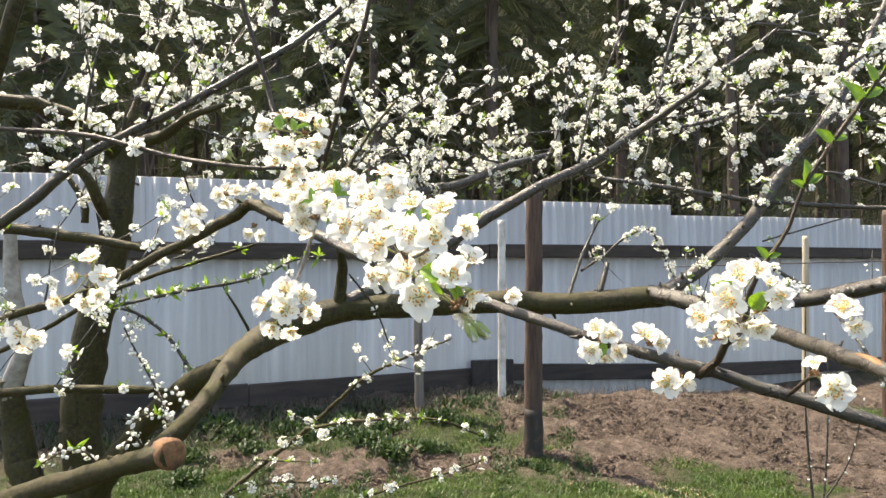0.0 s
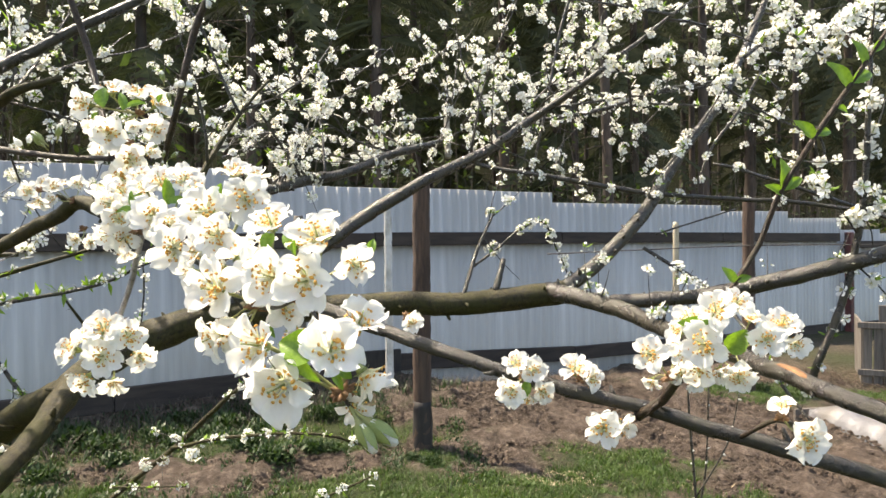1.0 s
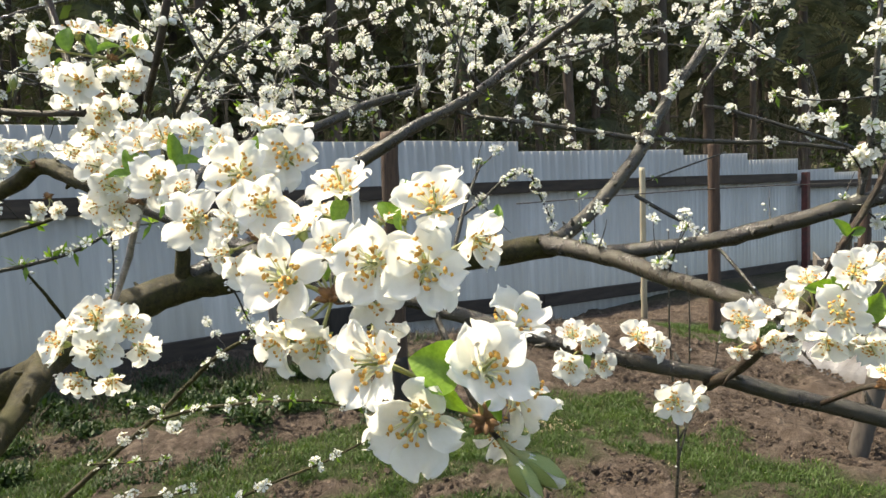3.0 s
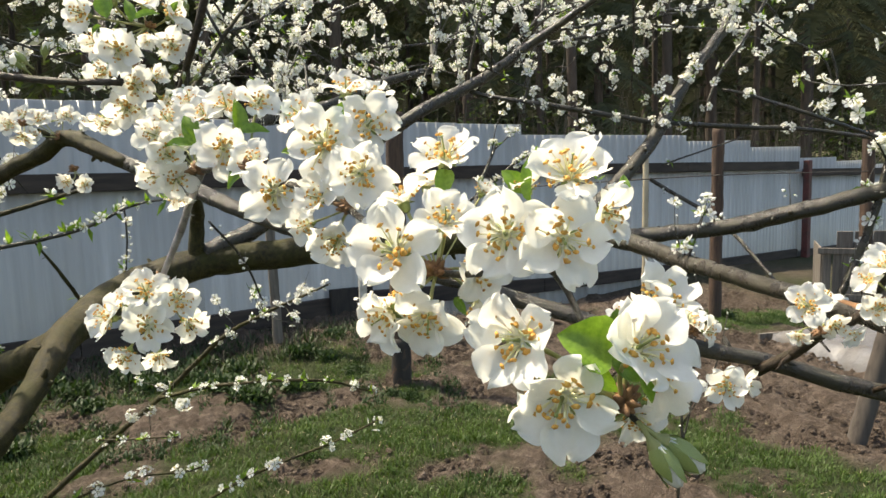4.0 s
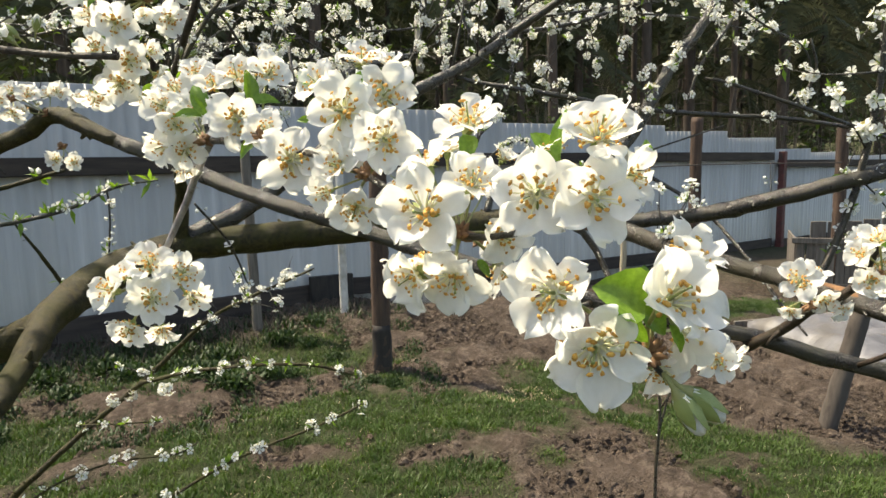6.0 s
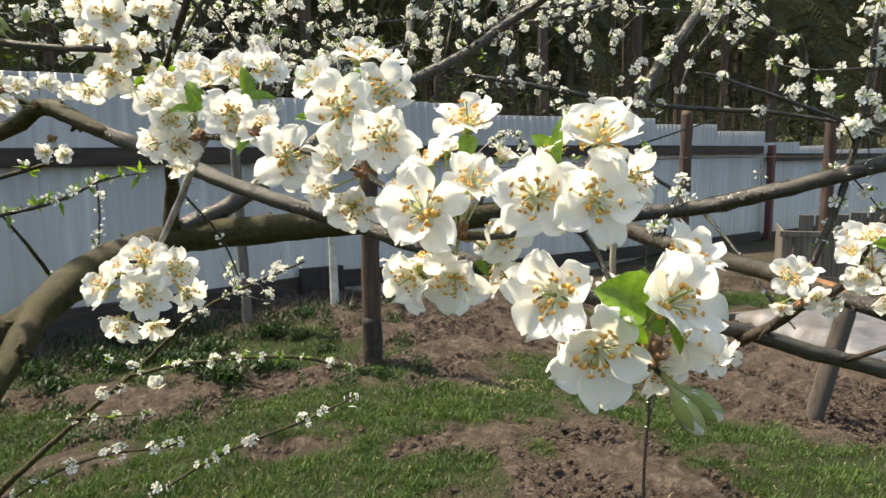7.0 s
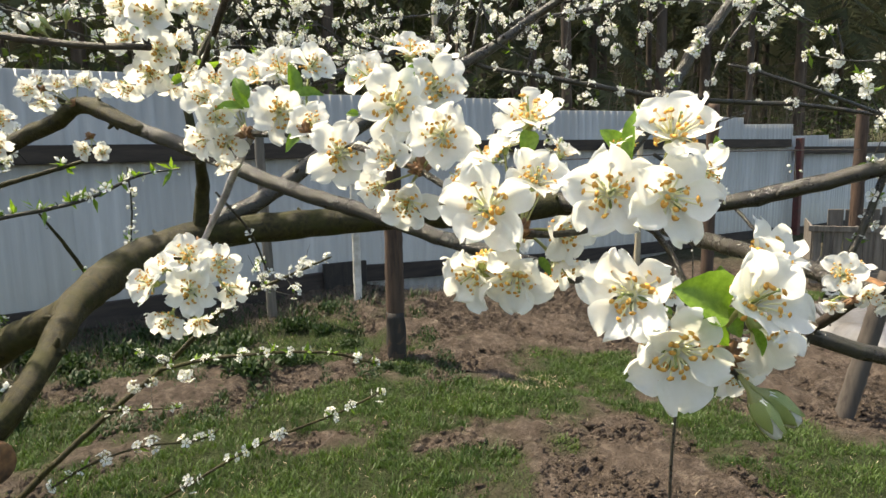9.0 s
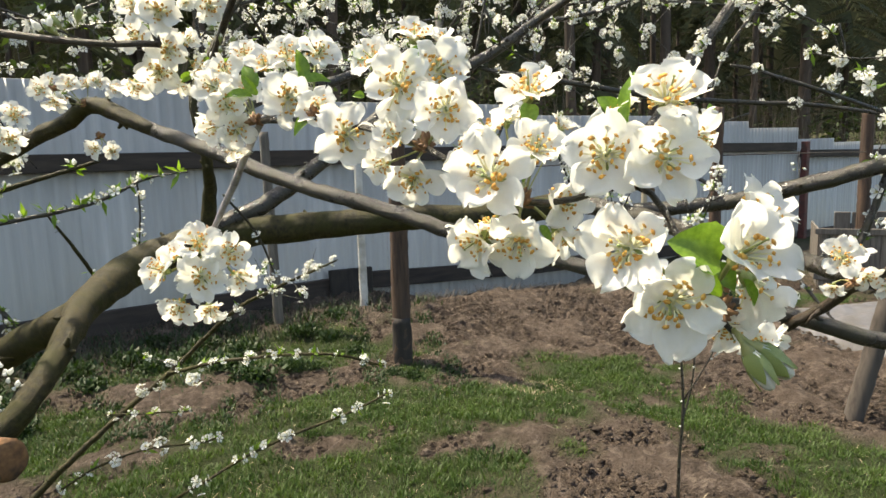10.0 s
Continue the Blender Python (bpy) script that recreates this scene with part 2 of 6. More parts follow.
def tube(path, sides=10, knots=0.0, rng=None):
    """Verts and faces of a round limb along path rows (x, y, z, r), closed at both ends, with uneven girth."""
    path = np.asarray(path, float)
    n = len(path)
    d = np.gradient(path[:, :3], axis=0)
    d /= np.linalg.norm(d, axis=1)[:, None] + 1e-9
    ref = np.array([0.31, 0.17, 0.93]) if abs(d[0, 2]) < 0.9 else np.array([0.95, 0.2, 0.1])
    a = np.cross(d, ref)
    a /= np.linalg.norm(a, axis=1)[:, None] + 1e-9
    b = np.cross(d, a)
    ang = np.linspace(0, 2 * math.pi, sides, endpoint=False)
    r = path[:, 3][:, None] * np.ones((1, sides))
    if knots and rng is not None:
        s = np.linspace(0, n * 0.35, n)
        r = r * (1 + knots * 0.5 * np.sin(s + rng.uniform(0, 6))[:, None] * np.cos(ang + rng.uniform(0, 6))[None] + knots * rng.normal(0, 0.5, (n, sides)))
        for k in range(int(n * 0.09)):
            i, j = rng.integers(1, n - 1), rng.integers(0, sides)
            r[i, j] *= 1 + rng.uniform(0.06, 0.16)
            r[i, (j + 1) % sides] *= 1.06
    ring = path[:, None, :3] + r[..., None] * (np.cos(ang)[None, :, None] * a[:, None] + np.sin(ang)[None, :, None] * b[:, None])
    verts = np.vstack([ring.reshape(-1, 3), path[:1, :3], path[-1:, :3]])
    faces = []
    for i in range(n - 1):
        for j in range(sides):
            k = (j + 1) % sides
            faces.append((i * sides + j, i * sides + k, (i + 1) * sides + k, (i + 1) * sides + j))
    for j in range(sides):
        k = (j + 1) % sides
        faces.append((n * sides, k, j))
        faces.append((n * sides + 1, (n - 1) * sides + j, (n - 1) * sides + k))
    return verts, faces


class Heap:
    """Gathers many small pieces into one mesh."""
    def __init__(self):
        self.v, self.f, self.i, self.n = [], [], [], 0

    def add(self, verts, faces, mat=0):
        self.v.append(np.asarray(verts, float))
        self.f += [tuple(k + self.n for k in f) for f in faces]
        self.i += list(mat) if hasattr(mat, "__len__") else [mat] * len(faces)
        self.n += len(verts)

    def mesh(self, name, mats, smooth=True):
        return mesh_of(name, np.vstack(self.v) if self.v else [], self.f, mats, self.i, smooth)


def box(x0, x1, y0, y1, z0, z1, bevel=0.0):
    bm = bmesh.new()
    bmesh.ops.create_cube(bm, size=1, matrix=Matrix.LocRotScale(((x0 + x1) / 2, (y0 + y1) / 2, (z0 + z1) / 2), None, (x1 - x0, y1 - y0, z1 - z0)))
    if bevel:
        bmesh.ops.bevel(bm, geom=bm.edges[:], offset=bevel, segments=1, affect="EDGES")
    return bm


def bm_mesh(name, bm, mat):
    me = bpy.data.meshes.new(name)
    bm.to_mesh(me)
    bm.free()
    me.materials.append(M[mat])
    return me


def facing(p, d, spin=0.0, size=1.0):
    """Pose at p whose z axis looks along d."""
    q = Vector(d).normalized().to_track_quat("Z", "Y")
    return Matrix.Translation(p) @ q.to_matrix().to_4x4() @ Matrix.Rotation(spin, 4, "Z") @ Matrix.Scale(size, 4)


# ---- ground: one sheet from the tree to the horizon ----
def ground_height(x, y):
    """Garden soil: falls gently to the right along the fence, with a dug mound before it."""
    x, y = np.asarray(x, float), np.asarray(y, float)
    z = -0.042 * np.clip(x - 1.0, 0, 9)
    z += 0.18 * np.exp(-((x - 2.7) / 1.5) ** 2 - ((y - 6.35) / 0.7) ** 2)
    z += 0.10 * np.exp(-((x - 1.3) / 0.8) ** 2 - ((y - 5.9) / 0.5) ** 2)
    z += 0.07 * np.exp(-((x + 0.7) / 0.7) ** 2 - ((y - 5.0) / 0.4) ** 2)
    z += 0.07 * np.exp(-((x - 0.3) / 1.0) ** 2 - ((y - 6.4) / 0.6) ** 2) + 0.035 * np.exp(-((x - 0.6) / 0.5) ** 2 - ((y - 4.9) / 0.4) ** 2)
    z -= 0.26 * np.clip((x - 0.6) / 1.0, 0, 1) * np.exp(-((y - 7.5 - 0.42 * x) / 0.95) ** 2) * np.clip(1.4 - np.abs(x - 2.6) / 3.0, 0, 1)
    z += 0.9 * np.clip((y - 16) / 14, 0, 3)
    near = np.clip(1.4 - np.hypot(x - 1.5, y - 4) / 9, 0, 1)
    z += near * (0.022 * np.sin(3.1 * x + 1.3 * y) * np.sin(2.3 * y - 0.7 * x) + 0.012 * np.sin(9 * x + 2 * y) * np.sin(8 * y - 3 * x))
    return z


TURF = [(-0.2, 3.3, 1.2, 0.85), (0.35, 4.2, 0.7, 0.36), (1.2, 3.95, 0.8, 0.34), (1.9, 4.35, 0.5, 0.42), (2.2, 3.4, 0.38, 0.6), (2.4, 2.6, 0.6, 0.55), (-1.7, 4.2, 0.5, 0.5), (-1.0, 5.9, 1.4, 0.3), (-0.6, 5.15, 1.0, 0.2),
        (-3.2, 4.6, 1.4, 1.4), (4.6, 6.3, 1.2, 0.4), (6.0, 3.2, 1.6, 0.6), (0.3, 1.2, 3.2, 1.0), (0.1, 5.5, 0.5, 0.45), (0.62, 4.72, 0.22, 0.16)]
BARE = [(1.25, 2.78, 0.62, 0.5), (-0.78, 4.5, 0.6, 0.17), (2.95, 3.5, 0.5, 0.35), (-0.1, 3.75, 0.22, 0.12), (0.6, 3.5, 0.2, 0.1)]
PATCHES = np.array([[noise.fractal(Vector((i * 0.16, j * 0.16, 7.3)), 0.75, 2.1, 6) for i in range(280)] for j in range(220)])


def patchy(x, y):
    """Uneven growth, about -1 to 1, over the garden."""
    i, j = np.clip((np.asarray(x) + 4) * 25, 0, 278.9), np.clip((np.asarray(y) - 0.5) * 25, 0, 218.9)
    a, b = i.astype(int), j.astype(int)
    u, w = i - a, j - b
    return (PATCHES[b, a] * (1 - u) + PATCHES[b, a + 1] * u) * (1 - w) + (PATCHES[b + 1, a] * (1 - u) + PATCHES[b + 1, a + 1] * u) * w


def turf_cover(x, y):
    """0 bare soil to 1 grass."""
    x, y = np.asarray(x, float), np.asarray(y, float)
    c = np.full_like(x, -0.6)
    for cx, cy, rx, ry in TURF:
        c = np.maximum(c, 1.3 - np.hypot((x - cx) / rx, (y - cy) / ry))
    for cx, cy, rx, ry in BARE:
        c = np.minimum(c, np.hypot((x - cx) / rx, (y - cy) / ry) - 0.8)
    return np.clip(c * 1.5 + 0.95 * patchy(x, y) + 0.1, 0, 1)


def build_ground():
    def axis(lo, hi, n, out):
        core = np.linspace(lo, hi, n)
        far = np.geomspace(0.25, out, 26)
        return np.concatenate([lo - far[::-1], core, hi + far])
    xs, ys = axis(-3.2, 6.5, 230, 900), axis(1.2, 9.2, 190, 900)
    gx, gy = np.meshgrid(xs, ys)
    gz = ground_height(gx, gy)
    rng = np.random.default_rng(5)
    core = (gx > -3.4) & (gx < 6.7) & (gy > 1) & (gy < 9.4)
    clods = np.array([noise.fractal(Vector((a * 3.2, b * 3.2, 0.3)), 0.7, 2.1, 5) for a, b in zip(gx.ravel(), gy.ravel())]).reshape(gx.shape)
    crumbs = np.array([noise.fractal(Vector((a * 11, b * 11, 4.1)), 0.6, 2.0, 3) for a, b in zip(gx.ravel(), gy.ravel())]).reshape(gx.shape)
    cover = turf_cover(gx, gy)
    gz = gz + np.where(core, (0.012 + 0.055 * (1 - cover)) * clods + 0.016 * (1 - cover) * crumbs, 0)
    ny, nx = gx.shape
    idx = np.arange(nx * ny).reshape(ny, nx)
    faces = np.stack([idx[:-1, :-1], idx[:-1, 1:], idx[1:, 1:], idx[1:, :-1]], -1).reshape(-1, 4)
    me = mesh_of("ground", np.stack([gx, gy, gz], -1).reshape(-1, 3), faces, ["soil"])
    fade = np.clip(np.hypot(np.clip(np.abs(gx - 1.6) - 3.6, 0, None), np.clip(np.abs(gy - 5.2) - 3.2, 0, None)) / 1.6, 0, 1)
    lay = me.color_attributes.new("turf", "FLOAT_COLOR", "POINT")
    wild = np.clip(0.62 + 0.3 * np.sin(1.3 * gx + 0.7 * gy) * np.sin(1.1 * gy - 0.4 * gx) + 0.25 * np.sin(3.1 * gx - 1.7 * gy) * np.sin(2.7 * gy + 0.6 * gx), 0, 1)
    c = cover * (1 - fade) + wild * fade
    c = c.ravel()
    lay.data.foreach_set("color", np.stack([c, c, c, np.ones_like(c)], -1).ravel())
    return thing("ground", "brown dug garden soil with worn patches of grass", "ground", kind="structure", me=me)


ground = build_ground()


def blades(name, label, category, mat, count, region, height, seed, width=0.004, lean=0.5, keep=None):
    """Blades of grass: bent three-cornered strips rooted on the ground."""
    rng = np.random.default_rng(seed)
    x = rng.uniform(region[0], region[1], count)
    y = region[2] + (region[3] - region[2]) * rng.uniform(0, 1, count) ** 1.25
    k = rng.uniform(0, 1, count) < keep(x, y)
    x, y = x[k], y[k]
    n = len(x)
    z = ground_height(x, y) - 0.004
    a, h = rng.uniform(0, 2 * math.pi, n), height * rng.uniform(0.35, 1.2, n)
    w, le = width * rng.uniform(0.7, 1.5, n), lean * h * rng.uniform(0.1, 1.2, n)
    dx, dy = np.cos(a), np.sin(a)
    v = np.empty((n, 5, 3))
    for i, (s, up, out) in enumerate(((-1, 0, 0), (1, 0, 0), (0.8, 0.55, 0.35), (-0.8, 0.55, 0.35), (0, 1, 1))):
        v[:, i] = np.stack([x - dy * w * s + dx * le * out, y + dx * w * s + dy * le * out, z + h * up], -1)
    b = 5 * np.arange(n)[:, None]
    faces = [tuple(f) for f in (b + np.array([0, 1, 2, 3]))] + [tuple(f) for f in (b + np.array([3, 2, 4]))]
    me = mesh_of(name, v.reshape(-1, 3), faces, [mat], smooth=False)
    return thing(name, label, category, kind="stuff", me=me)


blades("grass", "short fresh green grass tufts growing on the soil", "grass", "grass", 900000, (-3.0, 6.0, 2.0, 7.0), 0.034, 11, 0.0023, 1.1,
       keep=lambda x, y: np.clip(turf_cover(x, y) - 0.3, 0, 1) * np.clip(0.6 + 1.1 * patchy(2.7 * x + 1.1, 2.9 * y - 6.0), 0.1, 1) * np.where((y > 5.15 + 0.3 * x) & (x < 0.95), 0.3, 1))
blades("grass", "short green grass on the ground round the plum tree", "grass", "grass", 120000, (-3.5, 6.0, -2.0, 2.1), 0.05, 15, 0.006,
       keep=lambda x, y: 0.45 + 0.4 * np.sin(3 * x + 2 * y) * np.sin(4 * y - x))


def clods(count, seed):
    """Lumps of dug soil lying on the bare ground."""
    rng = np.random.default_rng(seed)
    x, y = rng.uniform(-2.6, 6.2, count), rng.uniform(2.2, 7.9, count)
    k = rng.uniform(0, 1, count) > turf_cover(x, y) * 1.3
    x, y = x[k], y[k]
    n = len(x)
    s = 0.005 + 0.017 * rng.uniform(0, 1, n) ** 4
    z = ground_height(x, y) + s * 0.2
    base = np.array([(1, 0, 0), (-1, 0, 0), (0, 1, 0), (0, -1, 0), (0, 0, 1), (0, 0, -1), (0.65, 0.65, 0.5), (-0.65, 0.65, 0.5), (-0.65, -0.65, 0.5), (0.65, -0.65, 0.5)])
    tri = np.array([(0, 6, 9), (2, 7, 6), (1, 8, 7), (3, 9, 8), (4, 6, 7), (4, 7, 8), (4, 8, 9), (4, 9, 6), (0, 2, 6), (2, 1, 7), (1, 3, 8), (3, 0, 9)])
    v = base[None] * rng.uniform(0.6, 1.35, (n, 10, 1)) * (s[:, None, None] * rng.uniform(0.6, 1.4, (n, 1, 3)))
    v = v + np.stack([x, y, z], -1)[:, None]
    f = (tri[None] + 10 * np.arange(n)[:, None, None]).reshape(-1, 3)
    return thing("soil_clods", "loose brown clods of dug soil", "soil", kind="stuff", me=mesh_of("soil_clods", v.reshape(-1, 3), f, ["soil"]))


clods(70000, 19)
blades("straw", "dry fallen straw and dead stems on the soil", "straw", "straw", 14000, (-3.0, 6.0, 2.2, 7.4), 0.017, 12, 0.0013, 2.6, keep=lambda x, y: 0.3 + 0.6 * turf_cover(x, y))
blades("straw", "pale scatter of dry straw on the soil beside the grass", "straw", "straw", 2600, (0.95, 1.75, 4.05, 4.45), 0.02, 18, 0.002, 2.8,
       keep=lambda x, y: np.clip(1.3 - np.hypot((x - 1.36) / 0.24, (y - 4.25) / 0.12), 0, 1))
blades("weeds", "rank green weeds and nettles along the fence foot", "weeds", "herb", 15000, (-3.6, 1.2, 5.1, 7.6), 0.085, 13, 0.006, 1.1,
       keep=lambda x, y: np.clip(1 - np.abs(y - 6.5 - 0.35 * x) / 0.8, 0, 1) * (0.5 + 0.5 * np.sin(6 * x) * np.sin(5 * y)))


blades("weeds", "thin low green weeds sprouting on the bare soil", "weeds", "herb", 60000, (-2.4, 1.0, 4.1, 6.6), 0.034, 21, 0.004, 1.3,
       keep=lambda x, y: np.clip(0.15 + 1.6 * patchy(1.9 * x + 4.0, 2.1 * y + 3.0), 0, 0.8) * np.clip(1.2 - turf_cover(x, y), 0, 1))
blades("dead_grass", "dry brown dead grass and stalks along the fence foot", "grass", "dry_brush", 42000, (-3.6, 3.0, 4.6, 8.2), 0.11, 14, 0.0022, 1.3,
       keep=lambda x, y: np.clip(1 - np.abs(y - 6.6 - 0.4 * x) / 1.0, 0, 1) * (0.6 + 0.4 * np.sin(7 * x + 1) * np.sin(6 * y)))


def herb_clump(name, x, y, size, seed):
    """A low leafy clump: many pointed leaves springing from one root."""
    rng = np.random.default_rng(seed)
    heap = Heap()
    for i in range(620):
        a, tilt, ln = rng.uniform(0, 2 * math.pi), rng.uniform(0.15, 1.35), size * rng.uniform(0.12, 0.4)
        o = np.array([rng.normal(0, 0.33 * size), rng.normal(0, 0.33 * size), rng.uniform(0, 1) ** 1.5 * 0.42 * size])
        d = np.array([math.cos(a) * math.sin(tilt), math.sin(a) * math.sin(tilt), math.cos(tilt)])
        s = np.array([-math.sin(a), math.cos(a), 0]) * ln * 0.17
        up = np.array([0, 0, -0.12 * ln])
        heap.add([o, o + d * ln * 0.45 + s, o + d * ln * 0.5, o + d * ln * 0.45 - s, o + d * ln + up], [(0, 1, 2), (0, 2, 3), (1, 4, 2), (2, 4, 3)])
    me = heap.mesh(name, ["herb"], False)
    return thing(name, "low clump of green herb leaves growing on the soil", "herb", "herb clumps", "stuff", at=pose(x, y, float(ground_height(x, y))), me=me)


for i, (x, y, s) in enumerate(((-0.42, 4.75, 0.20), (-0.62, 4.95, 0.16), (-0.2, 4.9, 0.13), (0.62, 4.6, 0.10), (-1.15, 5.3, 0.18), (-1.5, 5.0, 0.15), (-1.75, 4.4, 0.16), (0.12, 5.7, 0.12),
                                (-0.9, 5.9, 0.2), (-1.3, 6.1, 0.18), (-1.95, 5.6, 0.22), (-1.7, 5.35, 0.2), (-1.35, 5.55, 0.2), (-0.95, 5.45, 0.19), (-0.55, 5.6, 0.19), (-0.1, 5.85, 0.16), (-2.2, 5.1, 0.2), (-0.75, 5.2, 0.15), (-0.05, 4.95, 0.1), (0.3, 5.3, 0.12), (-1.9, 4.85, 0.17), (0.2, 6.2, 0.15), (0.5, 4.75, 0.08), (4.3, 6.4, 0.12))):
    herb_clump("herb_clump", x, y, s, 40 + i)

# ---- fence: corrugated sheets on dark rails, along a line that runs away to the right ----
FA = math.atan(0.42)
FENCE = pose(0, 7.5, 0, 0, 0, math.degrees(FA))
CA = math.cos(FA)


def fence_top(x):
    for edge, top in ((-1.0, 2.25), (2.86, 2.11), (6.13, 1.975), (7.85, 1.89), (9.45, 1.775), (10.8, 1.56), (12.3, 1.47)):
        if x < edge:
            return top
    return 1.37


fence = thing("sheet_metal_fence", "tall fence of white corrugated steel sheets on dark rails", "fence", kind="structure", at=FENCE)


def sheet_mesh(width, z0, z1, pitch, depth=0.015):
    n = int(round(width / pitch))
    prof = []
    for i in range(n):
        for k, d in ((0.0, 0.12), (0.1, 0.0), (0.4, 0.0), (0.5, 0.3), (0.6, 0.9), (0.7, 1.0), (0.9, 0.7)):
            prof.append(((i + k) * pitch, d * depth))
    prof.append((n * pitch, 0.12 * depth))
    v, f = [], []
    for z in (z0, z1):
        for y in (0.0, 0.0012):
            v += [(x, -d + y, z) for x, d in prof]
    m = len(prof)
    for i in range(m - 1):
        f.append((i, i + 1, 2 * m + i + 1, 2 * m + i))
        f.append((m + i + 1, m + i, 3 * m + i, 3 * m + i + 1))
        f.append((2 * m + i, 2 * m + i + 1, 3 * m + i + 1, 3 * m + i))
    return mesh_of("corrugated_sheet", v, f, ["sheet"])


STEPS = (-9.2 * CA, -1.0, 2.86, 6.13, 7.85, 9.45, 10.8, 12.3, 18.0)      # where the top edge steps down, along x
rngf = np.random.default_rng(3)
for xa, xb in zip(STEPS, STEPS[1:]):
    ua, ub = xa / CA, xb / CA
    count = max(1, round((ub - ua) / 1.035))
    width = (ub - ua) / count
    sheet = sheet_mesh(width, -0.02 if xb < 2 else -0.55, fence_top((xa + xb) / 2), width / 8)
    for k in range(count):
        child("corrugated_sheet", sheet, fence, pose(ua + k * width, rngf.uniform(-0.002, 0.002), rngf.uniform(-0.006, 0.006)))


def rail(u0, u1, za, zb, h, y0, y1, mat="rail", name="rail"):
    bm = box(u0, u1, y0, y1, -h / 2, h / 2, 0.006)
    for v in bm.verts:
        v.co.z += za + (zb - za) * (v.co.x - u0) / (u1 - u0)
    child(name, bm_mesh(name, bm, mat), fence)


for u0, u1, za, zb, h in ((-9.2, -3.3, 1.58, 1.56, 0.17), (-3.29, 0.45, 1.555, 1.52, 0.16), (0.46, 3.2, 1.53, 1.51, 0.155), (3.21, 6.6, 1.51, 1.47, 0.15), (6.61, 10.1, 1.47, 1.42, 0.15), (10.3, 20, 1.28, 1.1, 0.14)):
    rail(u0, u1, za, zb, h, -0.075, -0.024)
for u0, u1, za, zb, h in ((-9.2, -2.2, 0.14, 0.12, 0.22), (-2.19, 0.5, 0.11, 0.1, 0.22), (0.3, 3.4, 0.16, -0.05, 0.19), (3.41, 6.6, -0.05, -0.17, 0.18), (6.61, 10.1, -0.17, -0.26, 0.16), (10.3, 20, -0.3, -0.5, 0.15)):
    rail(u0, u1, za, zb, h, -0.08, -0.03, name="kick_board")
rail(0.2, 0.72, 0.16, 0.14, 0.30, -0.14, -0.09, "tar", "kick_board")


def log_post(name, label, x, y, r, top, mat, lean=(0, 0), sides=9, seed=1, base=None, group="garden posts"):
    rng = np.random.default_rng(seed)
    z0 = float(ground_height(x, y)) - 0.25
    path = [(lean[0] * (z - z0) + rng.normal(0, 0.0012), lean[1] * (z - z0), z, r * (1.04 - 0.05 * (z - z0))) for z in np.linspace(z0, top, 44)]
    v, f = tube(path, sides + 3, 0.05, rng)
    ob = thing(name, label, "post", group, at=pose(x, y, 0))
    child("shaft", mesh_of("shaft", v, f, [mat]), ob)
    if base:
        path = [(lean[0] * (z - z0), lean[1] * (z - z0), z, r * (1.04 + 0.05 * min(1, (base - z) * 6))) for z in np.linspace(z0 + 0.02, base, 14)]
        v, f = tube(path, sides + 3, 0.12, rng)
        child("tarred_base", mesh_of("tarred_base", v, f, ["tar"]), ob)
    return ob


log_post("wooden_post", "rough brown wooden post with a dark tarred foot", 0.60, 4.93, 0.066, 1.95, "post", (0.012, 0), 7, 2, 0.36)
log_post("white_pole", "thin white painted pole standing beside the fence", 0.49, 6.47, 0.038, 1.82, "pole", (0.006, 0), 10, 3)
log_post("wooden_post", "thin grey wooden stake standing before the fence", -0.29, 6.2, 0.042, 1.75, "weathered", (-0.01, 0), 7, 4)
log_post("wooden_post", "rough brown wooden post before the corrugated fence", 4.12, 6.35, 0.062, 1.88, "post", (0.01, 0), 7, 5)
log_post("peeled_stake", "thin pale peeled stake with flaking bark", 3.68, 7.0, 0.034, 1.66, "stake", (0.01, 0), 8, 6)
log_post("wooden_post", "brown wooden post beside the slatted compost box", 6.75, 7.15, 0.075, 1.85, "post", (0.0, 0), 7, 7)
red = thing("steel_post", "dark red primed steel fence post", "post", "garden posts", at=FENCE)
child("shaft", bm_mesh("shaft", box(10.22, 10.34, -0.2, -0.08, -0.8, 1.51, 0.01), "red_post"), red)
wire = thing("fence_wire", "thin sagging wire strung along the fence", "wire", at=Matrix())
wp = [(-0.2 + 0.0, 6.2, 1.32, 0.004), (2.0, 6.3, 1.36, 0.004), (4.1, 6.29, 1.4, 0.004), (6.7, 7.1, 1.36, 0.004)]
child("strand", mesh_of("strand", *tube(spline([(*q[:3], 0.006) for q in wp[1:]], 0.2), 5), ["old_stake"]), wire)

# ---- right of the garden: covered bed, banded stake, slatted box ----
def stake_with_band():
    ob = thing("support_stake", "short grey log stake with a white tape band", "stake", at=pose(3.04, 3.38, 0))
    rng = np.random.default_rng(9)
    path = [(0.3 * z, 0.0, z, 0.053) for z in np.linspace(-0.2, 0.74, 24)]
    child("shaft", mesh_of("shaft", *tube(path, 12, 0.05, rng), ["old_stake"]), ob)
    child("tape_band", mesh_of("tape_band", *tube([(0.3 * z, 0, z, 0.0575) for z in (0.61, 0.63, 0.655, 0.68)], 14), ["tape"]), ob, label="white tape band")


stake_with_band()


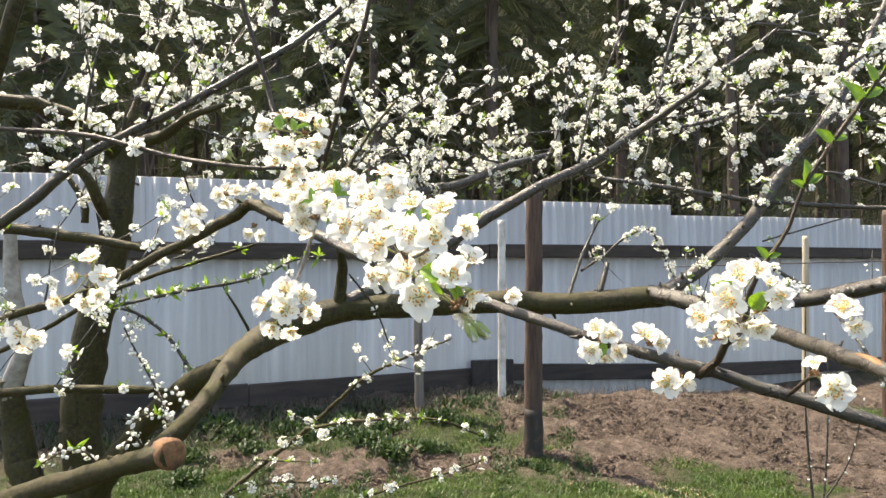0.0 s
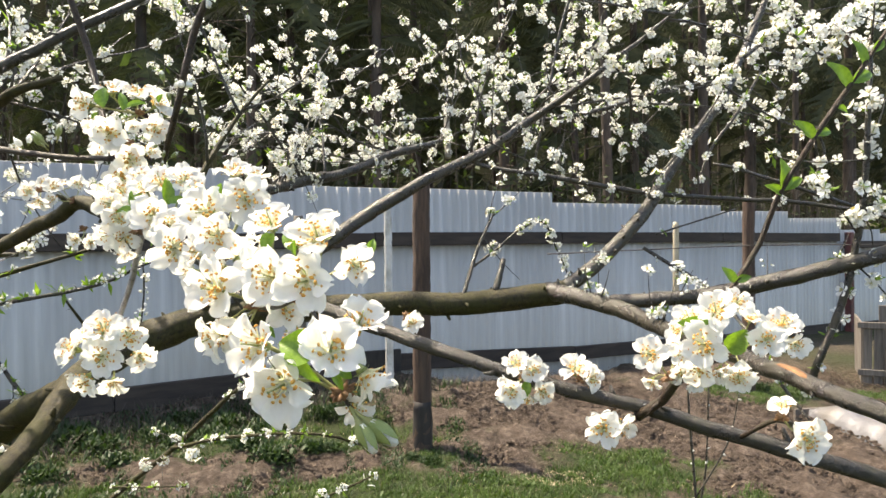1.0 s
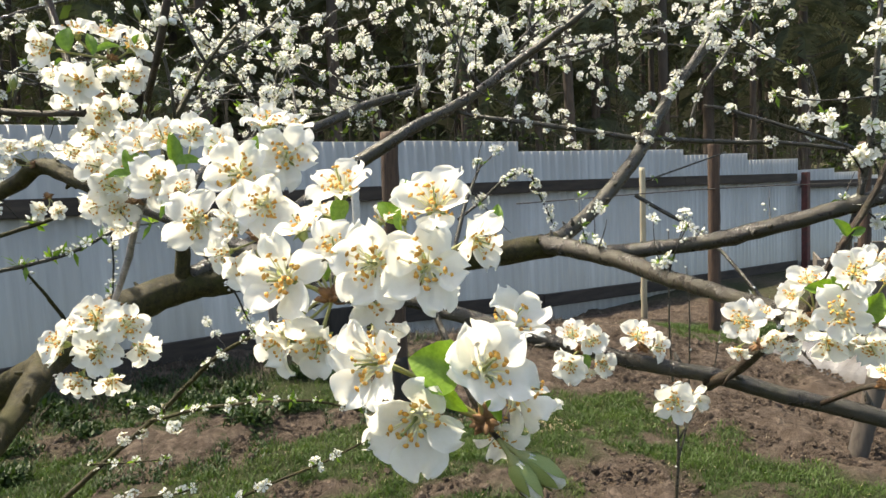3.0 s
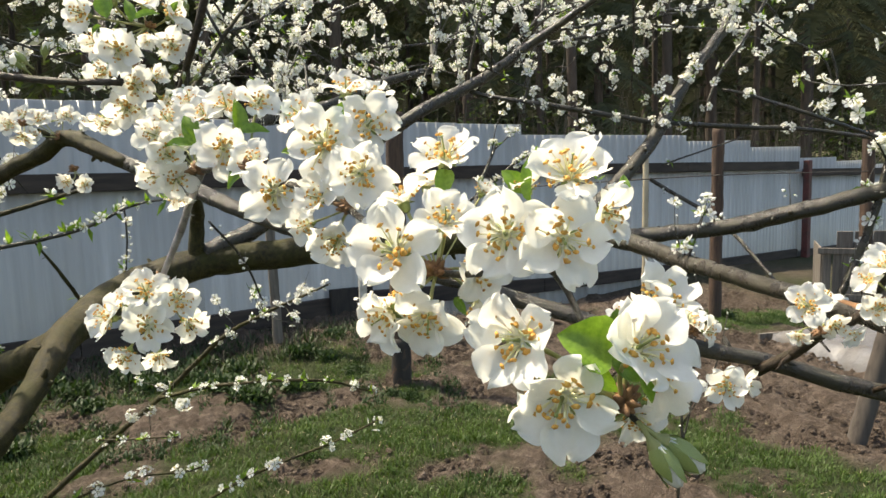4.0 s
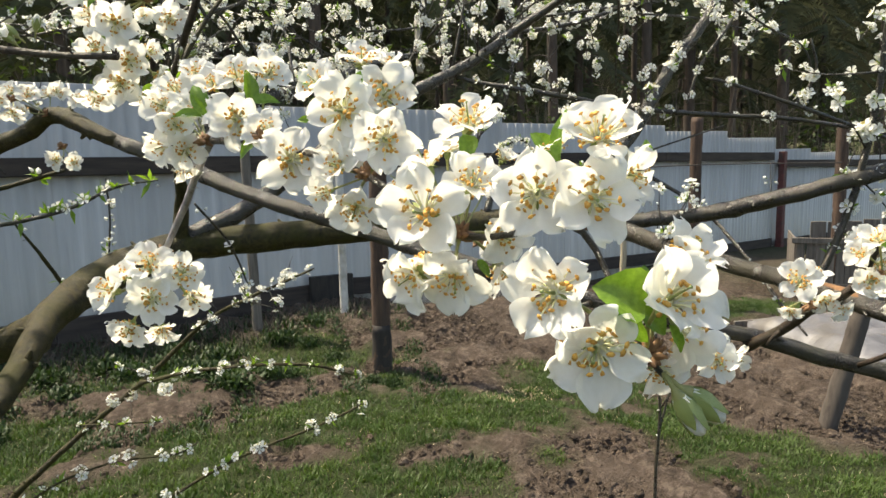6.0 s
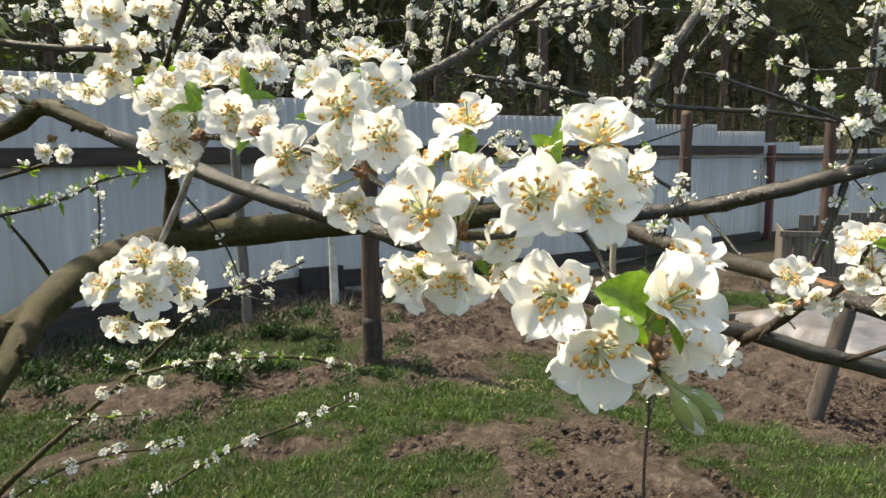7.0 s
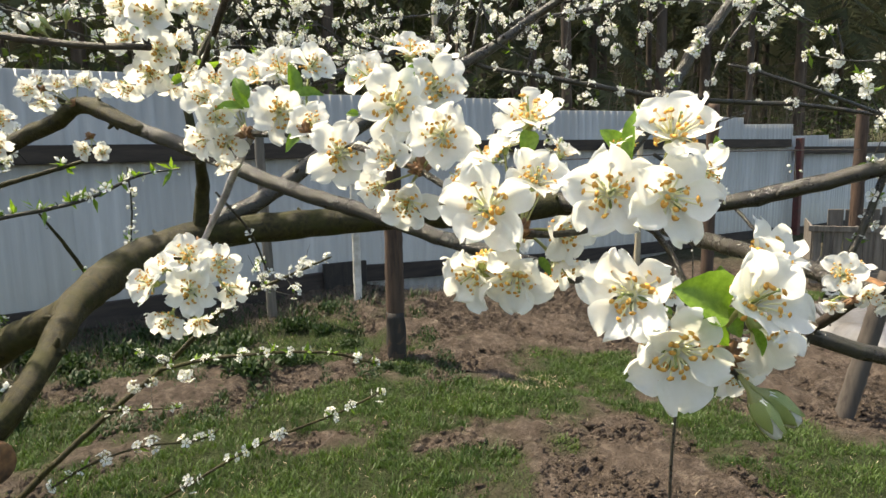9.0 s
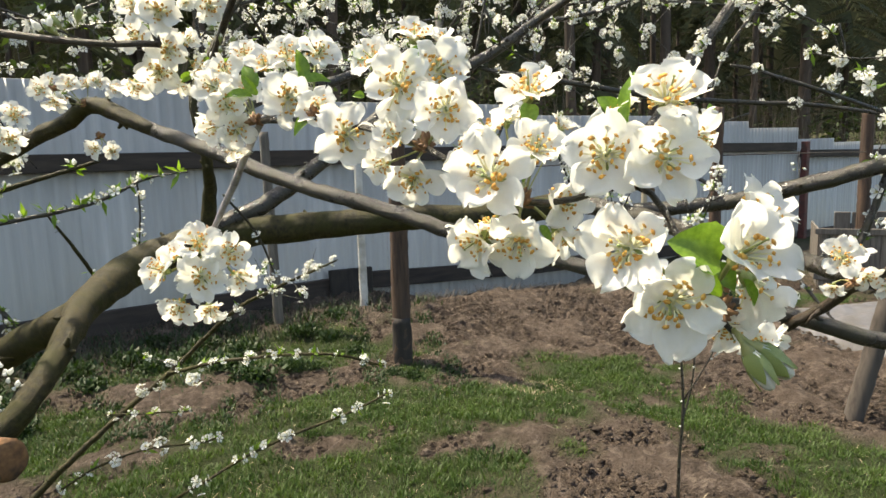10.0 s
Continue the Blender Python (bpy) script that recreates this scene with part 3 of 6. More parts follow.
def covered_bed():
    ob = thing("covered_bed", "low garden bed covered with crumpled grey plastic film", "garden bed", at=pose(5.45, 4.8, -0.2, 0, 0, 0))
    xs, ys = np.linspace(-1.35, 1.5, 60), np.linspace(-0.75, 0.75, 34)
    gx, gy = np.meshgrid(xs, ys)
    edge = np.minimum(np.minimum(gx + 1.35, 1.5 - gx), np.minimum(gy + 0.75, 0.75 - gy))
    gz = 0.2 * np.clip(edge / 0.16, 0, 1) ** 0.5
    gz += np.array([0.05 * noise.fractal(Vector((a * 2.5, b * 5, 1.7)), 0.8, 2, 4) for a, b in zip(gx.ravel(), gy.ravel())]).reshape(gx.shape)
    gz[edge < 0.01] = -0.12
    idx = np.arange(gx.size).reshape(gx.shape)
    f = np.stack([idx[:-1, :-1], idx[:-1, 1:], idx[1:, 1:], idx[1:, :-1]], -1).reshape(-1, 4)
    child("film", mesh_of("film", np.stack([gx, gy, gz], -1).reshape(-1, 3), f, ["film"]), ob)
    for y in (-0.79, 0.77):
        child("edge_board", bm_mesh("edge_board", box(-1.4, 1.5, y - 0.014, y + 0.014, -0.1, 0.14, 0.004), "weathered"), ob, label="grey weathered edge board")


covered_bed()


def slatted_box():
    ob = thing("compost_box", "grey weathered box of upright wooden slats", "compost box", at=pose(5.95, 6.95, -0.24, 0, 0, -37))
    rng = np.random.default_rng(21)
    for i in range(19):
        h = 0.72 + rng.uniform(-0.03, 0.02)
        child("slat", bm_mesh("slat", box(i * 0.105, i * 0.105 + 0.09, -0.012, 0.012, 0, h, 0.003), "weathered"), ob, pose(0, rng.uniform(-0.004, 0.004), 0, 0, rng.uniform(-1, 1), 0))
    child("cross_board", bm_mesh("cross_board", box(-0.05, 2.05, -0.045, -0.02, 0.66, 0.73, 0.004), "weathered"), ob)
    child("cross_board", bm_mesh("cross_board", box(-0.05, 2.05, -0.045, -0.02, 0.12, 0.19, 0.004), "weathered"), ob)
    for i in range(9):
        child("slat", bm_mesh("slat", box(-0.012, 0.012, 0.05 + i * 0.11, 0.05 + i * 0.11 + 0.095, 0, 0.71, 0.003), "weathered"), ob)
    for i in range(7):
        child("back_board", bm_mesh("back_board", box(0.25 + i * 0.2, 0.25 + i * 0.2 + 0.18, 0.98, 1.01, 0, 0.9 + rng.uniform(-0.07, 0.05), 0.004), "weathered"), ob)


slatted_box()

# ---- wood beyond the fence ----
def needle_spray(heap, o, d, ln, rng, droop=0.75):
    """A flat drooping conifer branch made of narrow tufts."""
    d = d / np.linalg.norm(d)
    side = np.cross(d, [0, 0, 1.0])
    side /= np.linalg.norm(side) + 1e-9
    for k in range(24):
        t = (k + 0.6) / 24
        c = o + d * ln * t + np.array([0, 0, -droop * ln * t * t])
        w = ln * 0.26 * (1.15 - t) * rng.uniform(0.6, 1.4)
        for sgn in (-1, 1):
            tip = c + side * sgn * w + d * w * 0.5 + np.array([0, 0, -0.55 * w + rng.normal(0, 0.08)])
            heap.add([c + np.array([0, 0, 0.014 * ln]), c - np.array([0, 0, 0.022 * ln]), tip], [(0, 1, 2)])


def conifer(x, y, h, r, seed, low, dense):
    rng = np.random.default_rng(seed)
    z0 = float(ground_height(x, y)) - 0.2
    ob = thing("conifer_tree", "dark tall conifer with a bare brown lower trunk", "tree", "conifer wood", at=pose(x, y, z0))
    lean = rng.normal(0, 0.012, 2)
    path = [(lean[0] * z, lean[1] * z, z, r * (1 - 0.75 * z / h)) for z in np.linspace(0, h, 12)]
    child("trunk", mesh_of("trunk", *tube(path, 9, 0.05, rng), ["conifer_bark"]), ob)
    heap = Heap()
    z = low
    while z < h:
        for k in range(dense):
            a = rng.uniform(0, 2 * math.pi)
            ln = min(0.26 * (h - z) + 0.6, 3.0) * rng.uniform(0.6, 1.15)
            needle_spray(heap, np.array([lean[0] * z, lean[1] * z, z + rng.uniform(-0.2, 0.2)]), np.array([math.cos(a), math.sin(a), rng.uniform(-0.15, 0.25)]), ln, rng)
        z += rng.uniform(0.25, 0.45)
    child("crown", heap.mesh("crown", ["needles"], False), ob)
    dead = Heap()
    for k in range(16):
        z, a = rng.uniform(1.2, max(low + 1, 2)), rng.uniform(0, 2 * math.pi)
        ln = rng.uniform(0.4, 1.3)
        o = np.array([lean[0] * z, lean[1] * z, z])
        e = o + np.array([math.cos(a), math.sin(a), rng.uniform(-0.3, 0.3)]) * ln
        v, f = tube([(*o, 0.02), (*((o + e) / 2 + [0, 0, 0.05]), 0.013), (*e, 0.004)], 4)
        dead.add(v, f)
    child("dead_branches", dead.mesh("dead_branches", ["conifer_bark"]), ob, kind="stuff")
    return ob


rngw = np.random.default_rng(77)
spots = []
for k in range(3000):
    d = rngw.uniform(16, 40)
    a = rngw.uniform(-0.68, 0.92)
    x, y = d * math.sin(a), d * math.cos(a)
    if y < 12.5 + 0.42 * x or any(math.hypot(x - p, y - q) < 1.3 for p, q in spots):
        continue
    spots.append((x, y))
    if len(spots) > 110:
        break
for k, (x, y) in enumerate(spots):
    conifer(x, y, rngw.uniform(13, 19), rngw.uniform(0.1, 0.2), 100 + k, rngw.uniform(6.0, 9.5) if k % 6 else rngw.uniform(1.5, 3.5), 2)

brush = Heap()
rngb = np.random.default_rng(31)
for k in range(34000):
    x = rngb.uniform(-13, 24)
    y = 9.6 + 0.42 * x + rngb.uniform(0.0, 9) ** 1.1
    z = float(ground_height(x, y)) + rngb.uniform(0, 1) ** 1.6 * (2.3 + 1.9 * math.sin(0.9 * x) * math.sin(0.6 * y + x * 0.3))
    a, s = rngb.uniform(0, 6.28), rngb.uniform(0.03, 0.1)
    o = np.array([x, y, z])
    p, q = np.array([math.cos(a), math.sin(a), rngb.normal(0, 0.5)]) * s, np.array([-math.sin(a), math.cos(a), rngb.normal(0, 0.5)]) * s * 0.45
    brush.add([o - p, o + q, o + p, o - q], [(0, 1, 2, 3)], 0)
for k in range(1100):
    x = rngb.uniform(-13, 24)
    y = 9.4 + 0.42 * x + rngb.uniform(0.3, 8)
    z = float(ground_height(x, y)) - 0.1
    h = rngb.uniform(1.2, 4.2)
    lx, ly = rngb.normal(0, 0.12, 2) * h
    v, f = tube([(x, y, z, 0.016), (x + lx * 0.4, y + ly * 0.4, z + h * 0.5, 0.011), (x + lx, y + ly, z + h, 0.003)], 3)
    brush.add(v, f, 1)
thing("undergrowth", "tangled green and dry brown brush at the wood's edge", "undergrowth", kind="stuff", me=brush.mesh("undergrowth", ["brush", "dry_brush"], False))

# curved sheet that glows dimly, in place of light deep in the wood
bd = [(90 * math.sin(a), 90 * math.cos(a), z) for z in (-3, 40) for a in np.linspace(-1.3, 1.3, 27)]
thing("backdrop", "dim self-glowing backdrop sheet for the far wood", "wood", kind="structure", me=mesh_of("backdrop", bd, [(i, i + 1, i + 28, i + 27) for i in range(26)], ["backdrop"]))

# ---- plum tree: limbs as (x, y, z, radius) ----
BRANCHES = {
    "trunk": ("old", [(-0.980, 1.980, -0.060, 0.0850), (-1.070, 1.950, 0.828, 0.0663), (-1.094, 1.950, 1.059, 0.0597), (-1.060, 1.965, 1.323, 0.0535), (-1.003, 1.987, 1.591, 0.0474), (-0.999, 2.025, 1.800, 0.0397), (-0.990, 2.040, 1.889, 0.0260), (-0.973, 2.062, 1.981, 0.0125), (-0.940, 2.085, 2.092, 0.0100), (-0.896, 2.100, 2.204, 0.0088), (-0.866, 2.138, 2.325, 0.0075), (-0.824, 2.175, 2.562, 0.0050)]),
    "limb_west": ("old", [(-1.000, 2.025, 1.808, 0.0328), (-1.030, 1.912, 1.874, 0.0293), (-1.108, 1.800, 1.914, 0.0230), (-1.165, 1.725, 1.909, 0.0206), (-1.328, 1.650, 1.933, 0.0169)]),
    "limb_back": ("old", [(-0.983, 2.025, 1.837, 0.0224), (-0.833, 1.950, 1.857, 0.0183), (-0.728, 1.875, 1.896, 0.0128), (-0.624, 1.875, 1.927, 0.0080)]),
    "limb_crook": ("old", [(-1.009, 1.965, 1.557, 0.0217), (-0.966, 1.838, 1.663, 0.0172), (-0.992, 1.800, 1.729, 0.0138), (-1.039, 1.763, 1.770, 0.0075)]),
    "limb_dark": ("old", [(-1.026, 1.875, 1.595, 0.0112), (-1.029, 1.875, 1.650, 0.0112), (-1.082, 1.875, 1.739, 0.0080), (-1.122, 1.875, 1.779, 0.0048)]),
    "limb_long": ("grey", [(-0.875, 1.125, 1.487, 0.0125), (-0.739, 1.125, 1.572, 0.0106), (-0.652, 1.125, 1.639, 0.0096), (-0.575, 1.125, 1.688, 0.0091), (-0.439, 1.125, 1.754, 0.0086), (-0.343, 1.125, 1.809, 0.0077), (-0.260, 1.140, 1.863, 0.0068), (-0.165, 1.163, 1.946, 0.0054), (-0.027, 1.200, 2.072, 0.0036)]),
    "limb_near_a": ("old", [(-1.336, 1.575, 1.227, 0.0113), (-0.937, 1.388, 1.367, 0.0099), (-0.729, 1.312, 1.427, 0.0098), (-0.518, 1.215, 1.509, 0.0100), (-0.373, 1.125, 1.562, 0.0108), (-0.332, 1.110, 1.584, 0.0112), (-0.290, 1.080, 1.570, 0.0104), (-0.250, 1.055, 1.552, 0.0078)]),
    "limb_near_b": ("grey", [(-0.262, 1.065, 1.558, 0.0088), (-0.203, 1.024, 1.534, 0.0094), (-0.119, 0.945, 1.497, 0.0086), (-0.020, 0.862, 1.464, 0.0078), (0.069, 0.788, 1.436, 0.0072), (0.150, 0.728, 1.409, 0.0068), (0.217, 0.705, 1.391, 0.0069), (0.270, 0.690, 1.379, 0.0071), (0.321, 0.675, 1.361, 0.0073), (0.382, 0.652, 1.344, 0.0076), (0.437, 0.637, 1.328, 0.0078), (0.575, 0.615, 1.290, 0.0084)]),
    "limb_corner": ("old", [(-0.606, 0.975, 1.956, 0.0134), (-0.631, 0.975, 1.880, 0.0125), (-0.660, 0.990, 1.818, 0.0114), (-0.695, 1.013, 1.748, 0.0104), (-0.762, 1.050, 1.640, 0.0108)]),
    "limb_low_dark": ("old", [(-1.257, 1.650, 1.586, 0.0169), (-1.115, 1.650, 1.574, 0.0155), (-0.945, 1.650, 1.555, 0.0155), (-0.747, 1.650, 1.519, 0.0105), (-0.635, 1.650, 1.510, 0.0049)]),
    "twig_low_left": ("old", [(-1.064, 1.462, 1.258, 0.0069), (-0.890, 1.425, 1.336, 0.0061), (-0.704, 1.388, 1.428, 0.0053), (-0.530, 1.350, 1.481, 0.0046), (-0.374, 1.312, 1.523, 0.0028)]),
    "limb_low_flat": ("old", [(-1.117, 1.500, 1.175, 0.0128), (-0.937, 1.500, 1.196, 0.0115), (-0.693, 1.500, 1.195, 0.0102), (-0.620, 1.575, 1.172, 0.0054)]),
    "limb_pale": ("pale", [(-1.197, 1.815, 1.114, 0.0278), (-1.194, 1.815, 1.152, 0.0294), (-1.153, 1.800, 1.262, 0.0245), (-1.179, 1.800, 1.400, 0.0230), (-1.189, 1.800, 1.539, 0.0184), (-1.186, 1.800, 1.577, 0.0154)]),
    "second_trunk": ("old", [(-1.126, 1.800, -0.060, 0.0800), (-1.157, 1.815, 0.813, 0.0494), (-1.180, 1.823, 0.950, 0.0450), (-1.196, 1.823, 1.073, 0.0372), (-1.200, 1.815, 1.168, 0.0309)]),
    "bough_stump": ("old", [(-1.006, 1.350, 0.955, 0.0288), (-0.777, 1.245, 1.056, 0.0244), (-0.614, 1.177, 1.116, 0.0220), (-0.503, 1.133, 1.155, 0.0221), (-0.469, 1.125, 1.164, 0.0258)]),
    "bough": ("old", [(-0.541, 1.163, 1.136, 0.0198), (-0.477, 1.215, 1.194, 0.0200), (-0.457, 1.320, 1.245, 0.0208), (-0.453, 1.478, 1.287, 0.0310), (-0.410, 1.650, 1.314, 0.0406), (-0.286, 1.748, 1.346, 0.0385), (-0.109, 1.763, 1.354, 0.0358), (0.084, 1.763, 1.365, 0.0328), (0.249, 1.770, 1.363, 0.0314), (0.430, 1.778, 1.369, 0.0330), (0.579, 1.778, 1.388, 0.0330)]),
    "bough_root": ("old", [(-0.494, 1.537, 1.255, 0.0300), (-0.650, 1.650, 1.168, 0.0336), (-0.818, 1.800, 1.047, 0.0352), (-0.948, 1.875, 0.917, 0.0398), (-1.070, 1.950, 0.762, 0.0464)]),
    "limb_up": ("grey", [(0.549, 1.778, 1.379, 0.0224), (0.642, 1.785, 1.432, 0.0212), (0.745, 1.815, 1.510, 0.0202), (0.873, 1.875, 1.628, 0.0194), (0.983, 1.920, 1.767, 0.0178), (1.114, 1.950, 1.902, 0.0159), (1.217, 1.987, 2.060, 0.0132), (1.338, 2.025, 2.274, 0.0097)]),
    "limb_low": ("grey", [(0.535, 1.778, 1.388, 0.0258), (0.620, 1.575, 1.369, 0.0217), (0.628, 1.312, 1.354, 0.0171), (0.603, 1.087, 1.354, 0.0142), (0.590, 0.960, 1.349, 0.0132), (0.588, 0.862, 1.338, 0.0125), (0.637, 0.750, 1.307, 0.0120)]),
    "limb_right": ("grey", [(0.608, 1.650, 1.370, 0.0181), (0.726, 1.575, 1.382, 0.0186), (0.812, 1.537, 1.391, 0.0194), (0.870, 1.462, 1.414, 0.0191), (0.942, 1.388, 1.441, 0.0187), (1.080, 1.275, 1.492, 0.0171), (1.230, 1.160, 1.548, 0.0155), (1.420, 1.020, 1.625, 0.0135)]),
    "limb_upper": ("grey", [(-0.271, 1.748, 1.376, 0.0222), (-0.157, 1.800, 1.424, 0.0213), (-0.020, 1.875, 1.516, 0.0198), (0.094, 1.935, 1.594, 0.0205), (0.245, 1.965, 1.681, 0.0183), (0.449, 2.062, 1.784, 0.0157), (0.589, 2.062, 1.870, 0.0139), (0.722, 1.950, 1.963, 0.0099), (0.887, 1.950, 2.085, 0.0066), (1.036, 1.950, 2.199, 0.0041)]),
    "limb_upright": ("old", [(-0.286, 1.748, 1.356, 0.0193), (-0.273, 1.725, 1.443, 0.0161), (-0.266, 1.650, 1.530, 0.0112), (-0.282, 1.650, 1.642, 0.0084), (-0.221, 1.725, 1.779, 0.0059), (-0.139, 1.800, 1.913, 0.0038)]),
    "limb_mid": ("grey", [(-0.269, 1.665, 1.516, 0.0099), (-0.210, 1.875, 1.628, 0.0143), (-0.085, 2.100, 1.692, 0.0178), (0.033, 2.250, 1.731, 0.0171), (0.217, 2.400, 1.816, 0.0152), (0.425, 2.550, 1.884, 0.0129)]),
    "limb_spur": ("pale", [(0.420, 2.550, 1.819, 0.0129), (0.421, 2.588, 1.999, 0.0109)]),
    "twig_flat": ("grey", [(0.380, 2.062, 1.761, 0.0062), (0.448, 2.025, 1.730, 0.0069), (0.661, 1.950, 1.685, 0.0083), (0.857, 1.912, 1.646, 0.0084), (1.021, 1.875, 1.627, 0.0076), (1.243, 1.800, 1.609, 0.0068), (1.387, 1.725, 1.581, 0.0059), (1.452, 1.650, 1.557, 0.0043)]),
    "twig_far": ("grey", [(0.704, 2.550, 1.946, 0.0108), (0.983, 2.550, 1.997, 0.0086), (1.262, 2.550, 2.081, 0.0075), (1.561, 2.550, 2.132, 0.0054)]),
    "twig_a": ("grey", [(0.316, 1.770, 1.385, 0.0060), (0.368, 1.838, 1.497, 0.0054), (0.423, 1.875, 1.592, 0.0032)]),
    "twig_b": ("grey", [(0.400, 1.778, 1.392, 0.0105), (0.429, 1.800, 1.474, 0.0068)]),
    "twig_hang": ("grey", [(0.434, 2.200, 1.439, 0.0050), (0.511, 2.200, 1.494, 0.0048), (0.576, 2.200, 1.546, 0.0045), (0.666, 2.220, 1.575, 0.0040), (0.718, 2.240, 1.489, 0.0036), (0.761, 2.250, 1.399, 0.0030)]),
    "twig_tall": ("grey", [(0.703, 2.475, 1.713, 0.0042), (0.768, 2.475, 2.016, 0.0063), (0.833, 2.475, 2.308, 0.0063), (0.918, 2.475, 2.517, 0.0052)]),
    "flower_twig": ("grey", [(-0.1222, 0.6420, 1.5373, 0.0020), (-0.1075, 0.6180, 1.5358, 0.0019), (-0.0932, 0.5880, 1.5347, 0.0018), (-0.0732, 0.5520, 1.5282, 0.0016), (-0.0572, 0.5300, 1.5214, 0.0015), (-0.0486, 0.5150, 1.5153, 0.0015), (-0.0362, 0.4940, 1.5046, 0.0014), (-0.0269, 0.4790, 1.4976, 0.0014), (-0.0149, 0.4600, 1.4994, 0.0012), (-0.0044, 0.4410, 1.5044, 0.0011), (0.0010, 0.4320, 1.4968, 0.0011), (0.0053, 0.4250, 1.4813, 0.0010), (0.0112, 0.4200, 1.4675, 0.0010), (0.0151, 0.4180, 1.4618, 0.0009)]),
    "silver_twig": ("silver", [(-0.1140, 0.6300, 1.5400, 0.0022), (-0.1203, 0.6400, 1.5372, 0.0022), (-0.1317, 0.6620, 1.5185, 0.0023), (-0.1450, 0.6900, 1.4946, 0.0024), (-0.1596, 0.7120, 1.4690, 0.0020)]),
    "top_twig": ("red", [(-0.707, 0.975, 1.695, 0.0033), (-0.647, 0.960, 1.687, 0.0037), (-0.510, 0.938, 1.672, 0.0040), (-0.380, 0.915, 1.639, 0.0039), (-0.277, 0.885, 1.619, 0.0034), (-0.203, 0.847, 1.611, 0.0029)]),
    "red_shoot_a": ("red", [(-0.174, 0.900, 1.593, 0.0031), (-0.137, 0.825, 1.656, 0.0035), (-0.117, 0.810, 1.722, 0.0038), (-0.097, 0.795, 1.765, 0.0034), (-0.083, 0.788, 1.816, 0.0030), (-0.061, 0.772, 1.876, 0.0026)]),
    "red_shoot_b": ("red", [(-0.205, 0.855, 1.612, 0.0029), (-0.238, 0.900, 1.724, 0.0038), (-0.257, 0.900, 1.786, 0.0038), (-0.273, 0.900, 1.848, 0.0035), (-0.284, 0.900, 1.910, 0.0031)]),
    "right_shoot": ("red", [(0.2627, 0.6920, 1.3724, 0.0048), (0.2719, 0.6650, 1.3926, 0.0044), (0.2688, 0.6380, 1.4118, 0.0040), (0.2726, 0.6050, 1.4337, 0.0034), (0.2696, 0.5850, 1.4666, 0.0026), (0.2799, 0.5750, 1.4947, 0.0022), (0.2960, 0.5700, 1.5217, 0.0022), (0.3031, 0.5600, 1.5537, 0.0020), (0.3233, 0.5520, 1.5911, 0.0020), (0.3499, 0.5460, 1.6304, 0.0018), (0.3720, 0.5400, 1.6644, 0.0015)]),
    "right_spur": ("red", [(0.341, 0.664, 1.358, 0.0022), (0.340, 0.615, 1.386, 0.0021), (0.343, 0.589, 1.384, 0.0017)]),
    "low_twig_a": ("old", [(-0.940, 2.325, 0.521, 0.0113), (-0.801, 2.325, 0.658, 0.0106), (-0.653, 2.362, 0.774, 0.0094), (-0.472, 2.362, 0.919, 0.0086), (-0.306, 2.325, 1.065, 0.0071), (-0.181, 2.250, 1.139, 0.0055), (0.010, 2.175, 1.224, 0.0033)]),
    "low_twig_b": ("old", [(-0.504, 2.325, 0.893, 0.0067), (-0.286, 2.175, 0.959, 0.0055), (-0.055, 1.875, 1.040, 0.0041), (0.090, 1.950, 0.972, 0.0031)]),
    "low_twig_c": ("old", [(-0.510, 1.725, 0.742, 0.0042), (-0.356, 1.725, 0.810, 0.0037), (-0.211, 1.763, 0.865, 0.0039), (-0.015, 1.800, 0.908, 0.0034), (0.101, 1.838, 0.938, 0.0028)]),
    "leaf_twig_a": ("grey", [(-0.672, 1.763, 1.175, 0.0060), (-0.755, 1.800, 1.275, 0.0054), (-0.847, 1.800, 1.345, 0.0046), (-0.909, 1.800, 1.360, 0.0031)]),
    "leaf_twig_b": ("grey", [(-1.068, 1.950, 1.333, 0.0066), (-0.825, 1.650, 1.379, 0.0049), (-0.663, 1.650, 1.413, 0.0049), (-0.480, 1.650, 1.447, 0.0042), (-0.381, 1.650, 1.488, 0.0028), (-0.304, 1.650, 1.498, 0.0016)]),
    "bud_twig": ("red", [(-0.493, 1.215, 1.152, 0.0031), (-0.553, 1.275, 1.233, 0.0027), (-0.617, 1.312, 1.314, 0.0022), (-0.639, 1.312, 1.359, 0.0017)]),
    "east_twig_a": ("grey", [(1.030, 1.838, 1.719, 0.0045), (1.067, 1.800, 1.703, 0.0051), (1.177, 1.725, 1.650, 0.0057), (1.314, 1.688, 1.596, 0.0057), (1.453, 1.650, 1.542, 0.0057)]),
    "east_twig_b": ("grey", [(1.211, 1.725, 1.635, 0.0036), (1.275, 1.725, 1.720, 0.0036), (1.254, 1.725, 1.804, 0.0029)]),
    "east_limb": ("grey", [(0.959, 1.388, 1.199, 0.0095), (0.961, 1.350, 1.276, 0.0083), (1.001, 1.335, 1.388, 0.0082), (1.016, 1.312, 1.519, 0.0075), (1.003, 1.275, 1.701, 0.0059), (1.014, 1.275, 1.897, 0.0041)]),
    "east_twig_d": ("grey", [(1.200, 1.725, 1.618, 0.0028), (1.259, 1.725, 1.684, 0.0028), (1.201, 1.688, 1.774, 0.0027), (1.089, 1.688, 1.824, 0.0027), (0.962, 1.687, 1.898, 0.0033)]),
    "east_twig_e": ("grey", [(0.833, 1.800, 1.666, 0.0028), (0.925, 1.800, 1.762, 0.0028), (1.001, 1.800, 1.858, 0.0028), (1.061, 1.800, 1.954, 0.0028)]),
